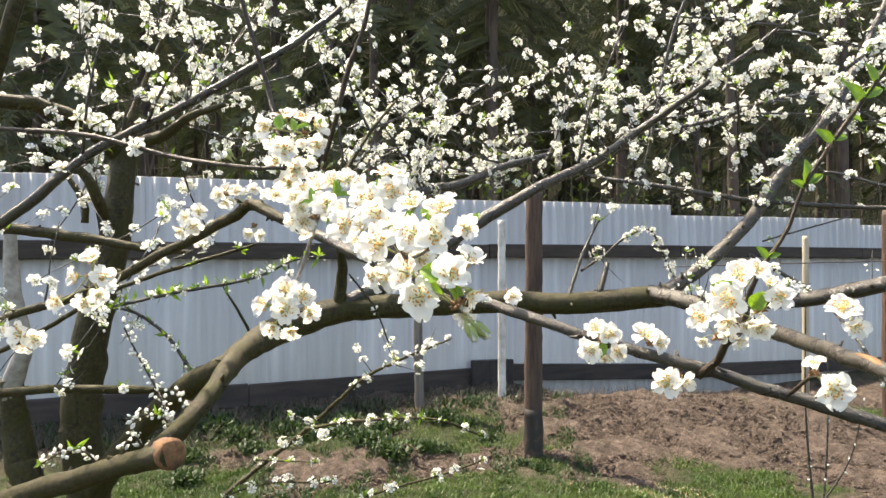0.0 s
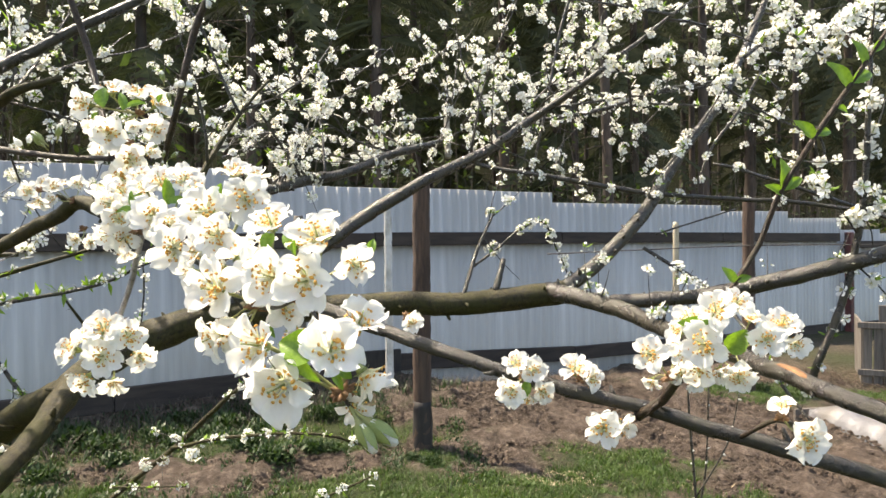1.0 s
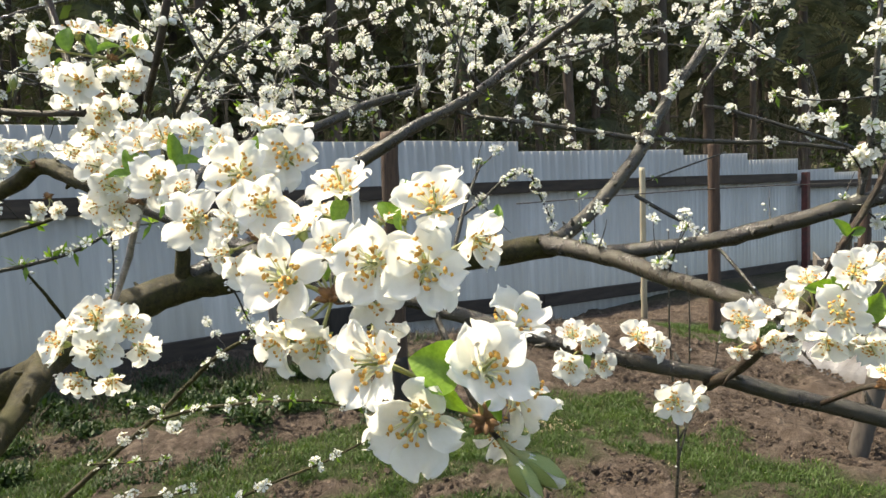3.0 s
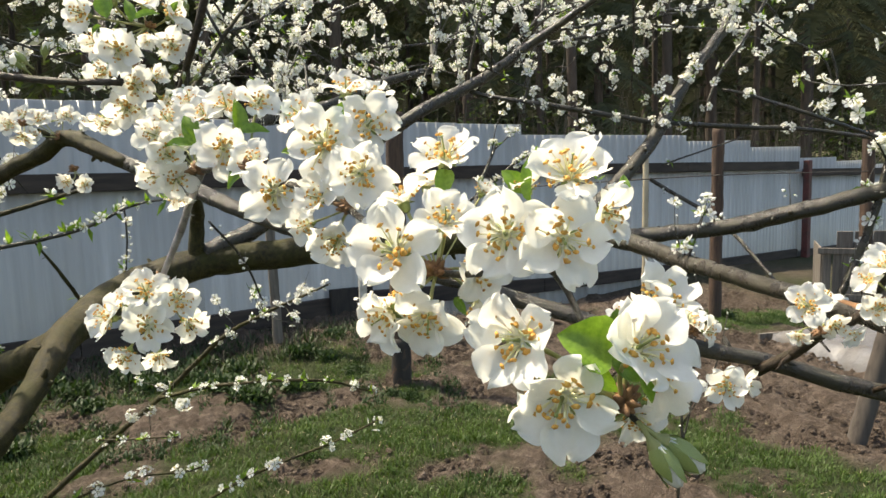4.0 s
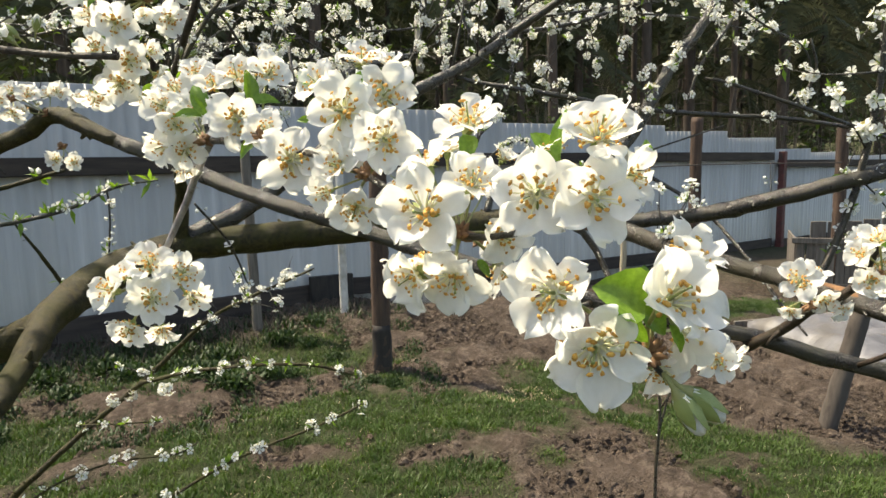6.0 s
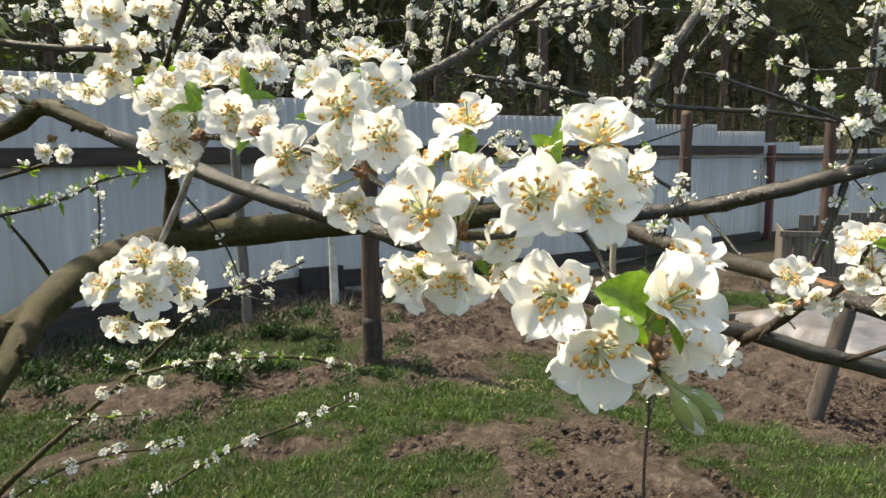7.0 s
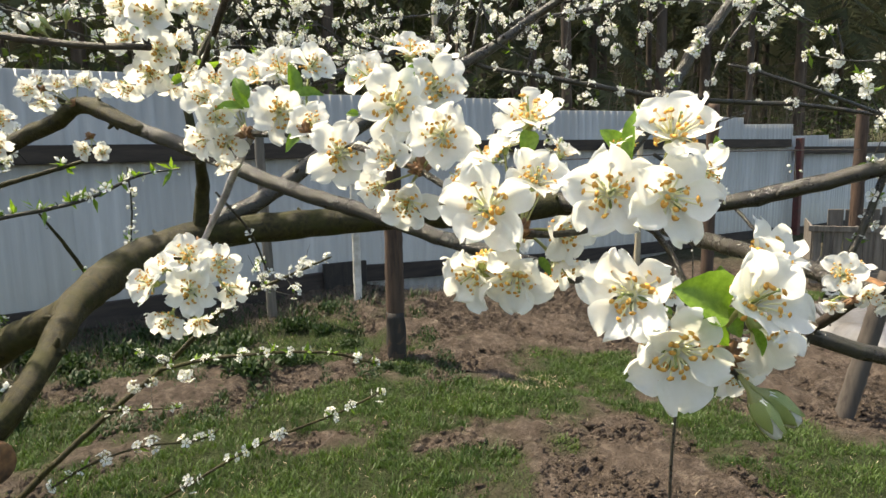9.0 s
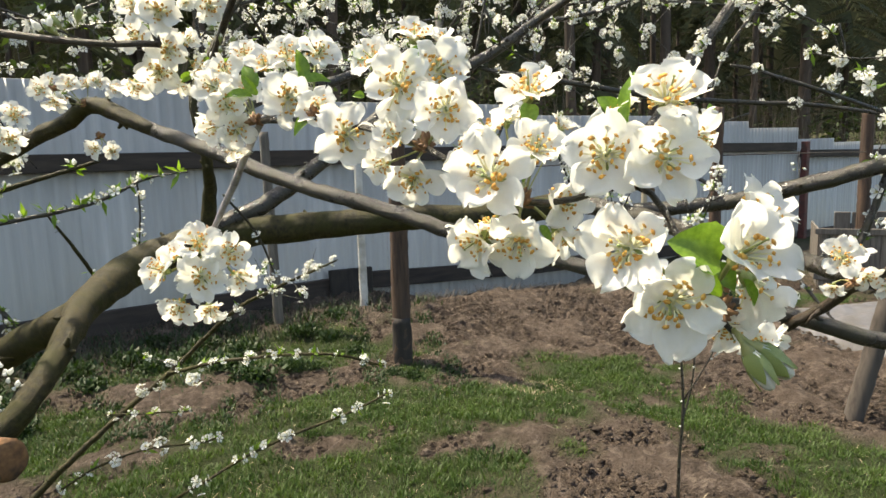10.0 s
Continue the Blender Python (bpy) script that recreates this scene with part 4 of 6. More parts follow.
    "under_twig": ("grey", [(0.828, 1.845, 1.493, 0.0059), (0.948, 1.725, 1.385, 0.0057), (0.964, 1.575, 1.282, 0.0046), (0.930, 1.425, 1.208, 0.0042), (0.935, 1.350, 1.154, 0.0023)]),
    "drop_twig": ("grey", [(1.224, 1.912, 1.987, 0.0047), (1.119, 1.875, 1.858, 0.0046), (1.044, 1.875, 1.761, 0.0045), (1.000, 1.875, 1.657, 0.0030)]),
    "low_twig_d": ("old", [(-0.595, 1.650, 0.877, 0.0028), (-0.521, 1.650, 0.917, 0.0028), (-0.435, 1.688, 0.926, 0.0023), (-0.320, 1.725, 0.912, 0.0024), (-0.278, 1.725, 0.932, 0.0018)]),
    "low_twig_e": ("old", [(-0.665, 2.250, 0.811, 0.0040), (-0.531, 2.175, 0.829, 0.0031), (-0.429, 2.175, 0.823, 0.0024)]),
    "bud_spire": ("grey", [(-0.413, 1.725, 1.504, 0.0017), (-0.412, 1.725, 1.424, 0.0023), (-0.421, 1.725, 1.343, 0.0017)]),
    "side_twig_a": ("old", [(-0.541, 1.838, 1.275, 0.0049), (-0.563, 1.800, 1.342, 0.0042), (-0.597, 1.763, 1.418, 0.0023)]),
    "side_twig_b": ("grey", [(-0.233, 1.575, 1.454, 0.0026), (-0.182, 1.650, 1.368, 0.0028), (-0.152, 1.725, 1.265, 0.0018)]),
    "bud_twig_b": ("red", [(-0.490, 1.215, 1.163, 0.0026), (-0.519, 1.215, 1.204, 0.0026), (-0.560, 1.215, 1.209, 0.0021), (-0.586, 1.215, 1.184, 0.0016)]),
    "bud_twig_c": ("red", [(-0.492, 1.237, 1.172, 0.0026), (-0.492, 1.237, 1.225, 0.0021), (-0.518, 1.237, 1.251, 0.0016)]),
    "bud_twig_d": ("red", [(-0.626, 1.200, 1.114, 0.0026), (-0.648, 1.185, 1.152, 0.0025), (-0.680, 1.170, 1.156, 0.0020), (-0.725, 1.163, 1.129, 0.0015)]),
    "bud_twig_e": ("red", [(-0.543, 1.200, 1.142, 0.0026), (-0.562, 1.185, 1.181, 0.0025), (-0.575, 1.170, 1.156, 0.0015)]),
    "spray_a": ("grey", [(-0.417, 2.600, 1.879, 0.0045), (-0.149, 2.650, 1.923, 0.0036), (0.140, 2.700, 1.894, 0.0027), (0.439, 2.750, 1.929, 0.0018)]),
    "spray_b": ("grey", [(-0.361, 2.400, 1.953, 0.0050), (-0.162, 2.450, 2.046, 0.0040), (0.067, 2.500, 2.090, 0.0030), (0.226, 2.550, 2.217, 0.0020)]),
    "spray_c": ("grey", [(-0.086, 2.500, 1.942, 0.0045), (0.104, 2.550, 2.066, 0.0036), (0.325, 2.600, 2.157, 0.0027), (0.481, 2.650, 2.270, 0.0018)]),
    "spray_d": ("grey", [(0.204, 2.500, 1.939, 0.0045), (0.446, 2.550, 1.978, 0.0036), (0.669, 2.600, 2.100, 0.0027), (0.883, 2.650, 2.194, 0.0018)]),
    "spray_e": ("grey", [(0.313, 2.350, 1.771, 0.0040), (0.390, 2.400, 1.919, 0.0032), (0.426, 2.450, 2.046, 0.0024), (0.451, 2.500, 2.187, 0.0016)]),
    "spray_f": ("grey", [(0.533, 2.100, 1.855, 0.0040), (0.650, 2.150, 1.973, 0.0032), (0.775, 2.200, 2.080, 0.0024), (0.846, 2.250, 2.171, 0.0016)]),
    "spray_g": ("grey", [(0.669, 2.050, 1.910, 0.0045), (0.907, 2.100, 1.952, 0.0036), (1.151, 2.150, 1.993, 0.0027), (1.575, 2.200, 2.082, 0.0018)]),
    "spray_h": ("grey", [(0.914, 1.980, 1.909, 0.0035), (1.130, 2.030, 1.913, 0.0028), (1.317, 2.080, 1.899, 0.0021), (1.485, 2.130, 1.894, 0.0014)]),
    "spray_i": ("grey", [(-0.313, 2.200, 1.777, 0.0040), (-0.211, 2.250, 1.816, 0.0032), (-0.024, 2.300, 1.799, 0.0024), (0.180, 2.350, 1.774, 0.0016)]),
    "spray_j": ("grey", [(-0.822, 2.300, 1.923, 0.0050), (-0.732, 2.350, 1.884, 0.0040), (-0.551, 2.400, 1.922, 0.0030), (-0.390, 2.450, 1.895, 0.0020)]),
    "spray_k": ("grey", [(-0.773, 2.200, 2.017, 0.0050), (-0.681, 2.250, 2.066, 0.0040), (-0.552, 2.300, 2.119, 0.0030), (-0.441, 2.350, 2.181, 0.0020)]),
    "spray_l": ("grey", [(0.407, 1.950, 1.801, 0.0030), (0.551, 2.000, 1.747, 0.0024), (0.658, 2.050, 1.716, 0.0018), (0.756, 2.100, 1.719, 0.0012)]),
    "spray_m": ("grey", [(0.902, 1.500, 1.913, 0.0050), (1.009, 1.530, 1.983, 0.0040), (1.132, 1.560, 1.987, 0.0030), (1.278, 1.590, 2.078, 0.0020)]),
    "spray_n": ("grey", [(0.903, 1.350, 1.919, 0.0035), (1.014, 1.380, 1.886, 0.0028), (1.079, 1.410, 1.978, 0.0021), (1.187, 1.440, 1.979, 0.0014)]),
    "spray_o": ("grey", [(0.613, 1.700, 1.969, 0.0045), (0.692, 1.730, 2.048, 0.0036), (0.781, 1.760, 2.104, 0.0027), (0.882, 1.790, 2.176, 0.0018)]),
    "spray_p": ("grey", [(0.675, 1.800, 2.012, 0.0035), (0.781, 1.830, 1.957, 0.0028), (0.909, 1.860, 2.016, 0.0021), (1.086, 1.890, 2.006, 0.0014)]),
    "thin_twig": ("grey", [(0.878, 1.875, 1.529, 0.0030), (1.118, 1.875, 1.596, 0.0023)]),
}
NAMES = {"trunk": "trunk", "second_trunk": "trunk", "bough": "bough", "bough_stump": "bough", "bough_root": "bough"}
TREE_AT = pose(-0.98, 1.98, 0)
tree = thing("plum_tree", "old plum tree in full white blossom with crooked olive limbs", "tree", at=TREE_AT)
TREE_INV = TREE_AT.inverted()


def on_tree(name, me, label="", kind="", m=None, under=None):
    ob = new(name, me)
    ob.parent = under or tree
    if under is None:
        ob.matrix_parent_inverse = TREE_INV
    if m is not None:
        ob.matrix_basis = m
    return tagged(ob, label, kind=kind)


rngt = np.random.default_rng(8)
CURVES = {}
for key, (bark, pts) in BRANCHES.items():
    thick = max(q[3] for q in pts)
    path = spline(pts, 0.012 if thick < 0.012 else 0.022)
    CURVES[key] = path
    wob = np.cumsum(rngt.normal(0, 1, (len(path), 3)), axis=0)
    wob -= np.linspace(0, 1, len(path))[:, None] * wob[-1]
    shaped = path.copy()
    shaped[:, :3] += wob * min(0.0012, thick * 0.05)
    shaped[:, 3] *= 0.9
    v, f = tube(shaped, 14 if thick > 0.02 else 9, 0.055 if thick > 0.02 else 0.1, rngt)
    heap = Heap()
    heap.add(v, f)
    for k in range(int(len(path) * (0.3 if thick > 0.01 else 0.12))):
        q = shaped[rngt.integers(2, max(3, len(path) - 2))]
        sd = rngt.normal(0, 1, 3) + [0, -0.2, 0.5]
        sd /= np.linalg.norm(sd)
        ln, rr = rngt.uniform(0.004, 0.014) + q[3] * 0.3, min(0.005, q[3] * rngt.uniform(0.18, 0.4))
        o = q[:3] + sd * q[3] * 0.75
        sv, sf = tube([(*o, rr * 1.3), (*(o + sd * ln * 0.5), rr), (*(o + sd * ln + rngt.normal(0, 0.002, 3)), rr * 0.5)], 6)
        heap.add(sv, sf)
    v, f = np.vstack(heap.v), heap.f
    name = NAMES.get(key, "limb" if thick > 0.011 else "twig")
    on_tree(name, mesh_of(name, v, f, [bark]))

# sawn face of the cut bough, and a torn bark scar
end = CURVES["bough_stump"][-1]
before = CURVES["bough_stump"][-4]
d = Vector(end[:3] - before[:3]).normalized()
v, f = tube([(0, 0, -0.03, end[3] * 1.02), (0, 0, 0.004, end[3] * 1.03), (0, 0, 0.008, end[3] * 0.85)], 16, 0.05, rngt)
on_tree("sawn_face", mesh_of("sawn_face", v, f, ["cut_wood"]), "orange-brown sawn face of a cut bough", m=facing(end[:3], (d.x * 0.6 + 0.3, d.y * 0.6 - 0.75, d.z * 0.6)))

# ---- blossom parts ----
def petal_mesh(seed):
    """A broad wavy petal on a narrow claw, with a ragged rim; the whole flower is one unit across."""
    rng = np.random.default_rng(seed)
    nu, nv = 15, 11
    ph, q = rng.uniform(0, 6.28, 7), rng.uniform(0.8, 1.2, 7)
    wide, curl, trough = rng.uniform(0.19, 0.238), rng.uniform(-0.06, 0.2), rng.uniform(0.15, 1.0)
    notch, fold = rng.uniform(0.0, 0.08), rng.normal(0, 0.16)
    v = []
    for i in range(nu):
        t = 1 - (1 - i / (nu - 1)) ** 1.45
        half = max(0.042, wide * math.sqrt(max(0.0, 1 - ((t - 0.6) / 0.425) ** 2)))
        for j in range(nv):
            s = 2 * j / (nv - 1) - 1
            rim = max(t, abs(s)) ** 4
            r = 0.05 + 0.47 * t + t * rim * (0.022 * math.sin(6 * s * q[0] + ph[0]) + 0.015 * math.sin(13 * s + ph[5]))
            if t > 0.85:
                r -= notch * math.exp(-(s * 3) ** 2) * (t - 0.85) * 6.7
            z = 0.13 * t ** 1.4 - curl * t ** 3.5 + trough * (s * half) ** 2 / 0.4 + fold * s * half * t
            z += rim * (0.036 * math.sin(3.4 * s * q[1] + ph[2]) + 0.026 * math.sin(5 * t * q[2] + 6 * s + ph[3])) + 0.01 * math.sin(7 * s + ph[1]) * t + 0.006 * math.sin(13 * s + 4 * t + ph[6]) * t
            v.append((r, s * half * (1 + (0.06 * math.sin(8 * t + ph[4]) + 0.02 * math.sin(21 * t + ph[5])) * abs(s)), z))
    f = [(i * nv + j, i * nv + j + 1, (i + 1) * nv + j + 1, (i + 1) * nv + j) for i in range(nu - 1) for j in range(nv - 1)]
    return mesh_of("petal", v, f, ["petal"])


def stamen_mesh(seed):
    """Pale curved filaments with yellow anthers round one pistil."""
    rng = np.random.default_rng(seed)
    heap = Heap()
    for k in range(30):
        a, spread, ln = k * 2.4 + rng.normal(0, 0.3), rng.uniform(0.03, 1.2) ** 0.85, rng.uniform(0.14, 0.32)
        d = np.array([math.cos(a) * math.sin(spread), math.sin(a) * math.sin(spread), math.cos(spread)])
        o = np.array([math.cos(a), math.sin(a), 0]) * 0.05 + [0, 0, -0.03]
        mid, tip = o + d * ln * 0.5 + [0, 0, 0.03], o + d * ln
        v, f = tube([(*o, 0.013), (*mid, 0.0095), (*tip, 0.007)], 4)
        heap.add(v, f, 0)
        c, s = tip + d * 0.012, rng.uniform(0.021, 0.033)
        e = np.cross(d, rng.normal(0, 1, 3))
        e /= np.linalg.norm(e)
        w = np.cross(d, e)
        pts = [c + e * s * 1.45, c - e * s * 1.45, c + w * s * 0.8, c - w * s * 0.8, c + d * s * 0.9, c - d * s * 0.8]
        pts += [c + (e * x + w * y + d * z) * s * 0.72 for x, y, z in ((1, 1, 0.6), (-1, 1, 0.6), (-1, -1, 0.6), (1, -1, 0.6))]
        heap.add(pts, [(0, 6, 9), (2, 7, 6), (1, 8, 7), (3, 9, 8), (4, 6, 7), (4, 7, 8), (4, 8, 9), (4, 9, 6), (0, 2, 6), (2, 1, 7), (1, 3, 8), (3, 0, 9), (2, 0, 5), (1, 2, 5), (3, 1, 5), (0, 3, 5)], 1)
    v, f = tube([(0, 0, -0.05, 0.03), (0.005, 0, 0.1, 0.014), (0.02, 0.01, 0.32, 0.009), (0.022, 0.01, 0.345, 0.02)], 6)
    heap.add(v, f, 2)
    v, f = tube([(0, 0, -0.06, 0.05), (0, 0, -0.02, 0.066), (0, 0, 0.008, 0.05)], 8)
    heap.add(v, f, 0)
    return heap.mesh("stamen_tuft", ["filament", "anther", "sepal"])


def calyx_verts():
    """Green cup with five pointed sepals under the petals."""
    v, f = tube([(0, 0, -0.17, 0.03), (0, 0, -0.13, 0.065), (0, 0, -0.06, 0.085), (0, 0, -0.005, 0.09)], 10)
    heap = Heap()
    heap.add(v, f, 0)
    for k in range(5):
        a = 2 * math.pi * (k + 0.5) / 5
        c, s = np.array([math.cos(a), math.sin(a), 0]), np.array([-math.sin(a), math.cos(a), 0])
        heap.add([c * 0.08 + s * 0.05, c * 0.08 - s * 0.05, c * 0.14 - s * 0.04 + [0, 0, -0.03], c * 0.14 + s * 0.04 + [0, 0, -0.03], c * 0.2 + [0, 0, -0.05]], [(0, 1, 2, 3), (3, 2, 4)], 0)
    return heap


PETALS = [petal_mesh(s) for s in range(14)]
STAMENS = [stamen_mesh(s) for s in range(5)]
CALYX = calyx_verts()


def flower_frame(p, d, spin, size):
    """Pose at p whose z axis looks along d and whose x axis, before the spin in degrees, points as far up as it can."""
    d = Vector(d).normalized()
    up = Vector((0, 0, 1)) if abs(d.z) < 0.95 else Vector((0, -1, 0))
    a = (up - up.dot(d) * d).normalized()
    b = d.cross(a)
    turn = Matrix(((*a, 0), (*b, 0), (*d, 0), (0, 0, 0, 1))).transposed()
    return Matrix.Translation(p) @ turn @ Matrix.Rotation(radians(spin), 4, "Z") @ Matrix.Scale(size, 4)


def blossom(p, d, size, spur, rng, spin=None, cup=None):
    """One open flower facing along d, on a curved stalk from its spur."""
    m = flower_frame(p, d, rng.uniform(0, 72) if spin is None else spin, size)
    s = np.array(m.inverted() @ Vector(spur))
    start = np.array([0, 0, -0.15])
    mid = np.array([0, 0, -0.42]) * 0.6 + s * 0.4
    stalk = spline([(*start, 0.034), (*(start * 0.5 + mid * 0.5 + [0, 0, -0.04]), 0.026), (*mid, 0.024), (*s, 0.03)], 0.12)
    heap = Heap()
    heap.add(np.vstack(CALYX.v), CALYX.f, 0)
    v, f = tube(stalk, 6)
    heap.add(v, f, 1)
    ob = on_tree("blossom", heap.mesh("blossom", ["sepal", "stalk"]), m=m)
    cup = rng.uniform(6, 28) if cup is None else cup
    for k in range(5):
        mm = pose(0, 0, 0, 0, 0, 72 * k + rng.normal(0, 4)) @ pose(0, 0, 0.006 * (k % 2), rng.normal(0, 9), -cup + rng.normal(0, 8), 0) @ Matrix.Scale(rng.uniform(0.93, 1.06), 4)
        on_tree("petal", PETALS[rng.integers(len(PETALS))], m=mm, under=ob)
    on_tree("stamen_tuft", STAMENS[rng.integers(len(STAMENS))], "pale filaments with yellow anthers", m=pose(0, 0, 0, 0, 0, rng.uniform(0, 360)), under=ob)
    return ob


def green_leaf(p, d, up, length, width):
    """A young plum leaf: pointed, toothed, folded along its midrib and arched."""
    d, up = Vector(d).normalized(), Vector(up)
    up = (up - up.dot(d) * d).normalized()
    side = d.cross(up)
    m = Matrix((( *d, 0), (*side, 0), (*up, 0), (0, 0, 0, 1))).transposed()
    v, nu, nv = [], 11, 5
    for i in range(nu):
        t = i / (nu - 1)
        half = width * 0.5 * math.sin(math.pi * t ** 0.85) ** 0.75 + 0.008
        for j in range(nv):
            s = 2 * j / (nv - 1) - 1
            v.append((t, s * half * (1 + 0.05 * (i % 2) * abs(s)), 0.75 * abs(s) ** 1.5 * half - 0.3 * t * t + 0.02 * math.sin(12 * t) * abs(s) + 0.01 * math.sin(30 * t) * (1 - abs(s)) * abs(s)))
    f = [(i * nv + j, i * nv + j + 1, (i + 1) * nv + j + 1, (i + 1) * nv + j) for i in range(nu - 1) for j in range(nv - 1)]
    return on_tree("leaf", mesh_of("leaf", v, f, ["leaf"]), m=Matrix.Translation(p) @ m @ Matrix.Scale(length, 4))


def flower_bud(p, d, length, rng):
    """A swelling bud: cream petals wrapped in long green sepals on a short stalk."""
    v, f = tube([(0, 0, -0.35, 0.04), (0, 0, -0.05, 0.045), (0, 0, 0.03, 0.08), (0, 0, 0.12, 0.13), (0, 0, 0.2, 0.115)], 8)
    ob = on_tree("flower_bud", mesh_of("flower_bud", v, f, ["stalk"]), "green flower bud with a cream tip", m=facing(p, d, rng.uniform(0, 6), length))
    for k in range(3):
        a = k * 2.1
        path = [(0.03 * math.cos(a), 0.03 * math.sin(a), z, r) for z, r in ((0.1, 0.08), (0.25, 0.14), (0.45, 0.16), (0.65, 0.14), (0.8, 0.09), (0.88, 0.025))]
        on_tree("petal", mesh_of("petal", *tube(path, 10), ["petal"]), under=ob)
    for k in range(5):
        a = k * 1.257 + 0.3
        c, s = np.array([math.cos(a), math.sin(a), 0]), np.array([-math.sin(a), math.cos(a), 0])
        reach = rng.uniform(0.9, 1.2)
        rows = ((0.08, 0.1, 0.06), (0.22, 0.175, 0.125), (0.4, 0.208, 0.125), (0.56, 0.2, 0.085), (0.7, 0.185, 0.012))
        vv = [c * (r - 0.03 * abs(q)) + s * w * q + np.array([0, 0, z * reach]) for z, r, w in rows for q in (-1, 0, 1)]
        ff = [(i * 3 + j, i * 3 + j + 1, i * 3 + j + 4, i * 3 + j + 3) for i in range(4) for j in range(2)]
        on_tree("sepal", mesh_of("sepal", vv, ff, ["sepal"]), under=ob)


SPURS = []
SPURS.append(((0.0112, 0.4200, 1.4675), [(-0.0103, 0.4100, 1.4746, -0.46, -0.87, -0.14, 0.0297, 42, 25), (-0.0193, 0.4160, 1.4886, -0.70, -0.67, 0.24, 0.0276, 12, 20), (0.0070, 0.4040, 1.4873, 0.02, -0.72, 0.42, 0.0275, 20, 26), (0.0177, 0.4140, 1.4954, 0.22, -0.55, 0.60, 0.0225, 66, 34), (0.0193, 0.4170, 1.4763, 0.60, -0.16, -0.78, 0.0250, 10, 40), (0.0171, 0.4240, 1.4623, -0.12, -0.75, -0.65, 0.0173, 6, 20)]))
SPURS.append(((-0.0049, 0.4400, 1.5049), [(-0.0020, 0.4280, 1.5122, -0.28, -0.96, -0.05, 0.0271, 52, 14), (0.0029, 0.4340, 1.5290, -0.26, -0.71, 0.65, 0.0261, 38, 20), (-0.0157, 0.4360, 1.5135, -0.31, -0.94, 0.11, 0.0265, 6, 10), (0.0166, 0.4420, 1.5179, 0.38, -0.92, -0.04, 0.0206, 34, 18), (-0.0054, 0.4460, 1.5258, -0.26, -0.11, 0.96, 0.0136, 8, 20)]))
SPURS.append(((-0.0272, 0.4780, 1.4977), [(-0.0427, 0.4650, 1.5069, -0.52, -0.83, 0.21, 0.0309, 12, 12), (-0.0208, 0.4870, 1.5363, -0.17, -0.58, 0.80, 0.0265, 48, 8), (-0.0257, 0.4680, 1.5155, -0.16, -0.77, 0.62, 0.0217, 40, 16), (-0.0064, 0.4920, 1.5235, 0.39, -0.37, 0.84, 0.0128, 0, 34), (-0.0362, 0.4860, 1.5214, -0.33, 0.29, 0.90, 0.0219, 16, 12), (-0.0327, 0.4660, 1.4863, -0.26, -0.84, -0.48, 0.0255, 38, 22), (-0.0393, 0.4740, 1.4912, -0.46, -0.58, -0.68, 0.0189, 6, 26), (-0.0145, 0.4740, 1.4975, 0.26, -0.96, -0.12, 0.0229, 62, 30), (-0.0115, 0.4840, 1.4859, 0.42, -0.52, -0.75, 0.0228, 22, 26), (-0.0441, 0.4740, 1.4862, -0.80, -0.44, -0.41, 0.0242, 60, 24), (-0.0263, 0.4960, 1.5267, 0.16, 0.07, 0.99, 0.0164, 56, 24), (-0.0441, 0.4900, 1.5160, -0.86, -0.04, 0.51, 0.0159, 14, 24)]))
SPURS.append(((-0.0519, 0.5240, 1.5186), [(-0.0481, 0.5020, 1.5317, -0.30, -0.95, 0.00, 0.0262, 36, 12), (-0.0597, 0.5380, 1.5446, -0.34, -0.94, 0.06, 0.0318, 24, 14), (-0.0405, 0.5500, 1.5524, 0.00, -0.99, 0.11, 0.0296, 40, 16), (-0.0671, 0.5560, 1.5573, -0.69, -0.56, 0.46, 0.0232, 46, 24), (-0.0478, 0.5620, 1.5676, -0.01, -0.44, 0.90, 0.0229, 26, 16), (-0.0570, 0.5280, 1.5065, -0.23, -0.79, -0.57, 0.0255, 46, 14), (-0.0628, 0.5320, 1.5224, -0.59, -0.76, 0.28, 0.0209, 64, 20), (-0.0674, 0.5360, 1.5124, -0.81, -0.55, -0.20, 0.0185, 26, 24), (-0.0361, 0.5600, 1.5651, 0.29, -0.48, 0.83, 0.0175, 18, 20), (-0.0489, 0.5300, 1.5275, 0.34, -0.69, -0.64, 0.0182, 52, 26)]))
SPURS.append(((-0.0931, 0.5880, 1.5358), [(-0.0813, 0.5580, 1.5256, 0.00, -1.00, -0.05, 0.0298, 48, 10), (-0.1057, 0.6100, 1.5465, 0.00, -1.00, -0.03, 0.0312, 42, 14), (-0.0904, 0.5900, 1.5384, -0.33, -0.87, 0.38, 0.0245, 50, 20), (-0.0883, 0.6180, 1.5693, 0.28, -0.84, 0.45, 0.0240, 14, 16), (-0.1044, 0.6240, 1.5685, -0.11, -0.71, 0.70, 0.0247, 70, 18), (-0.1160, 0.6300, 1.5649, -0.28, -0.71, 0.65, 0.0215, 34, 22)]))
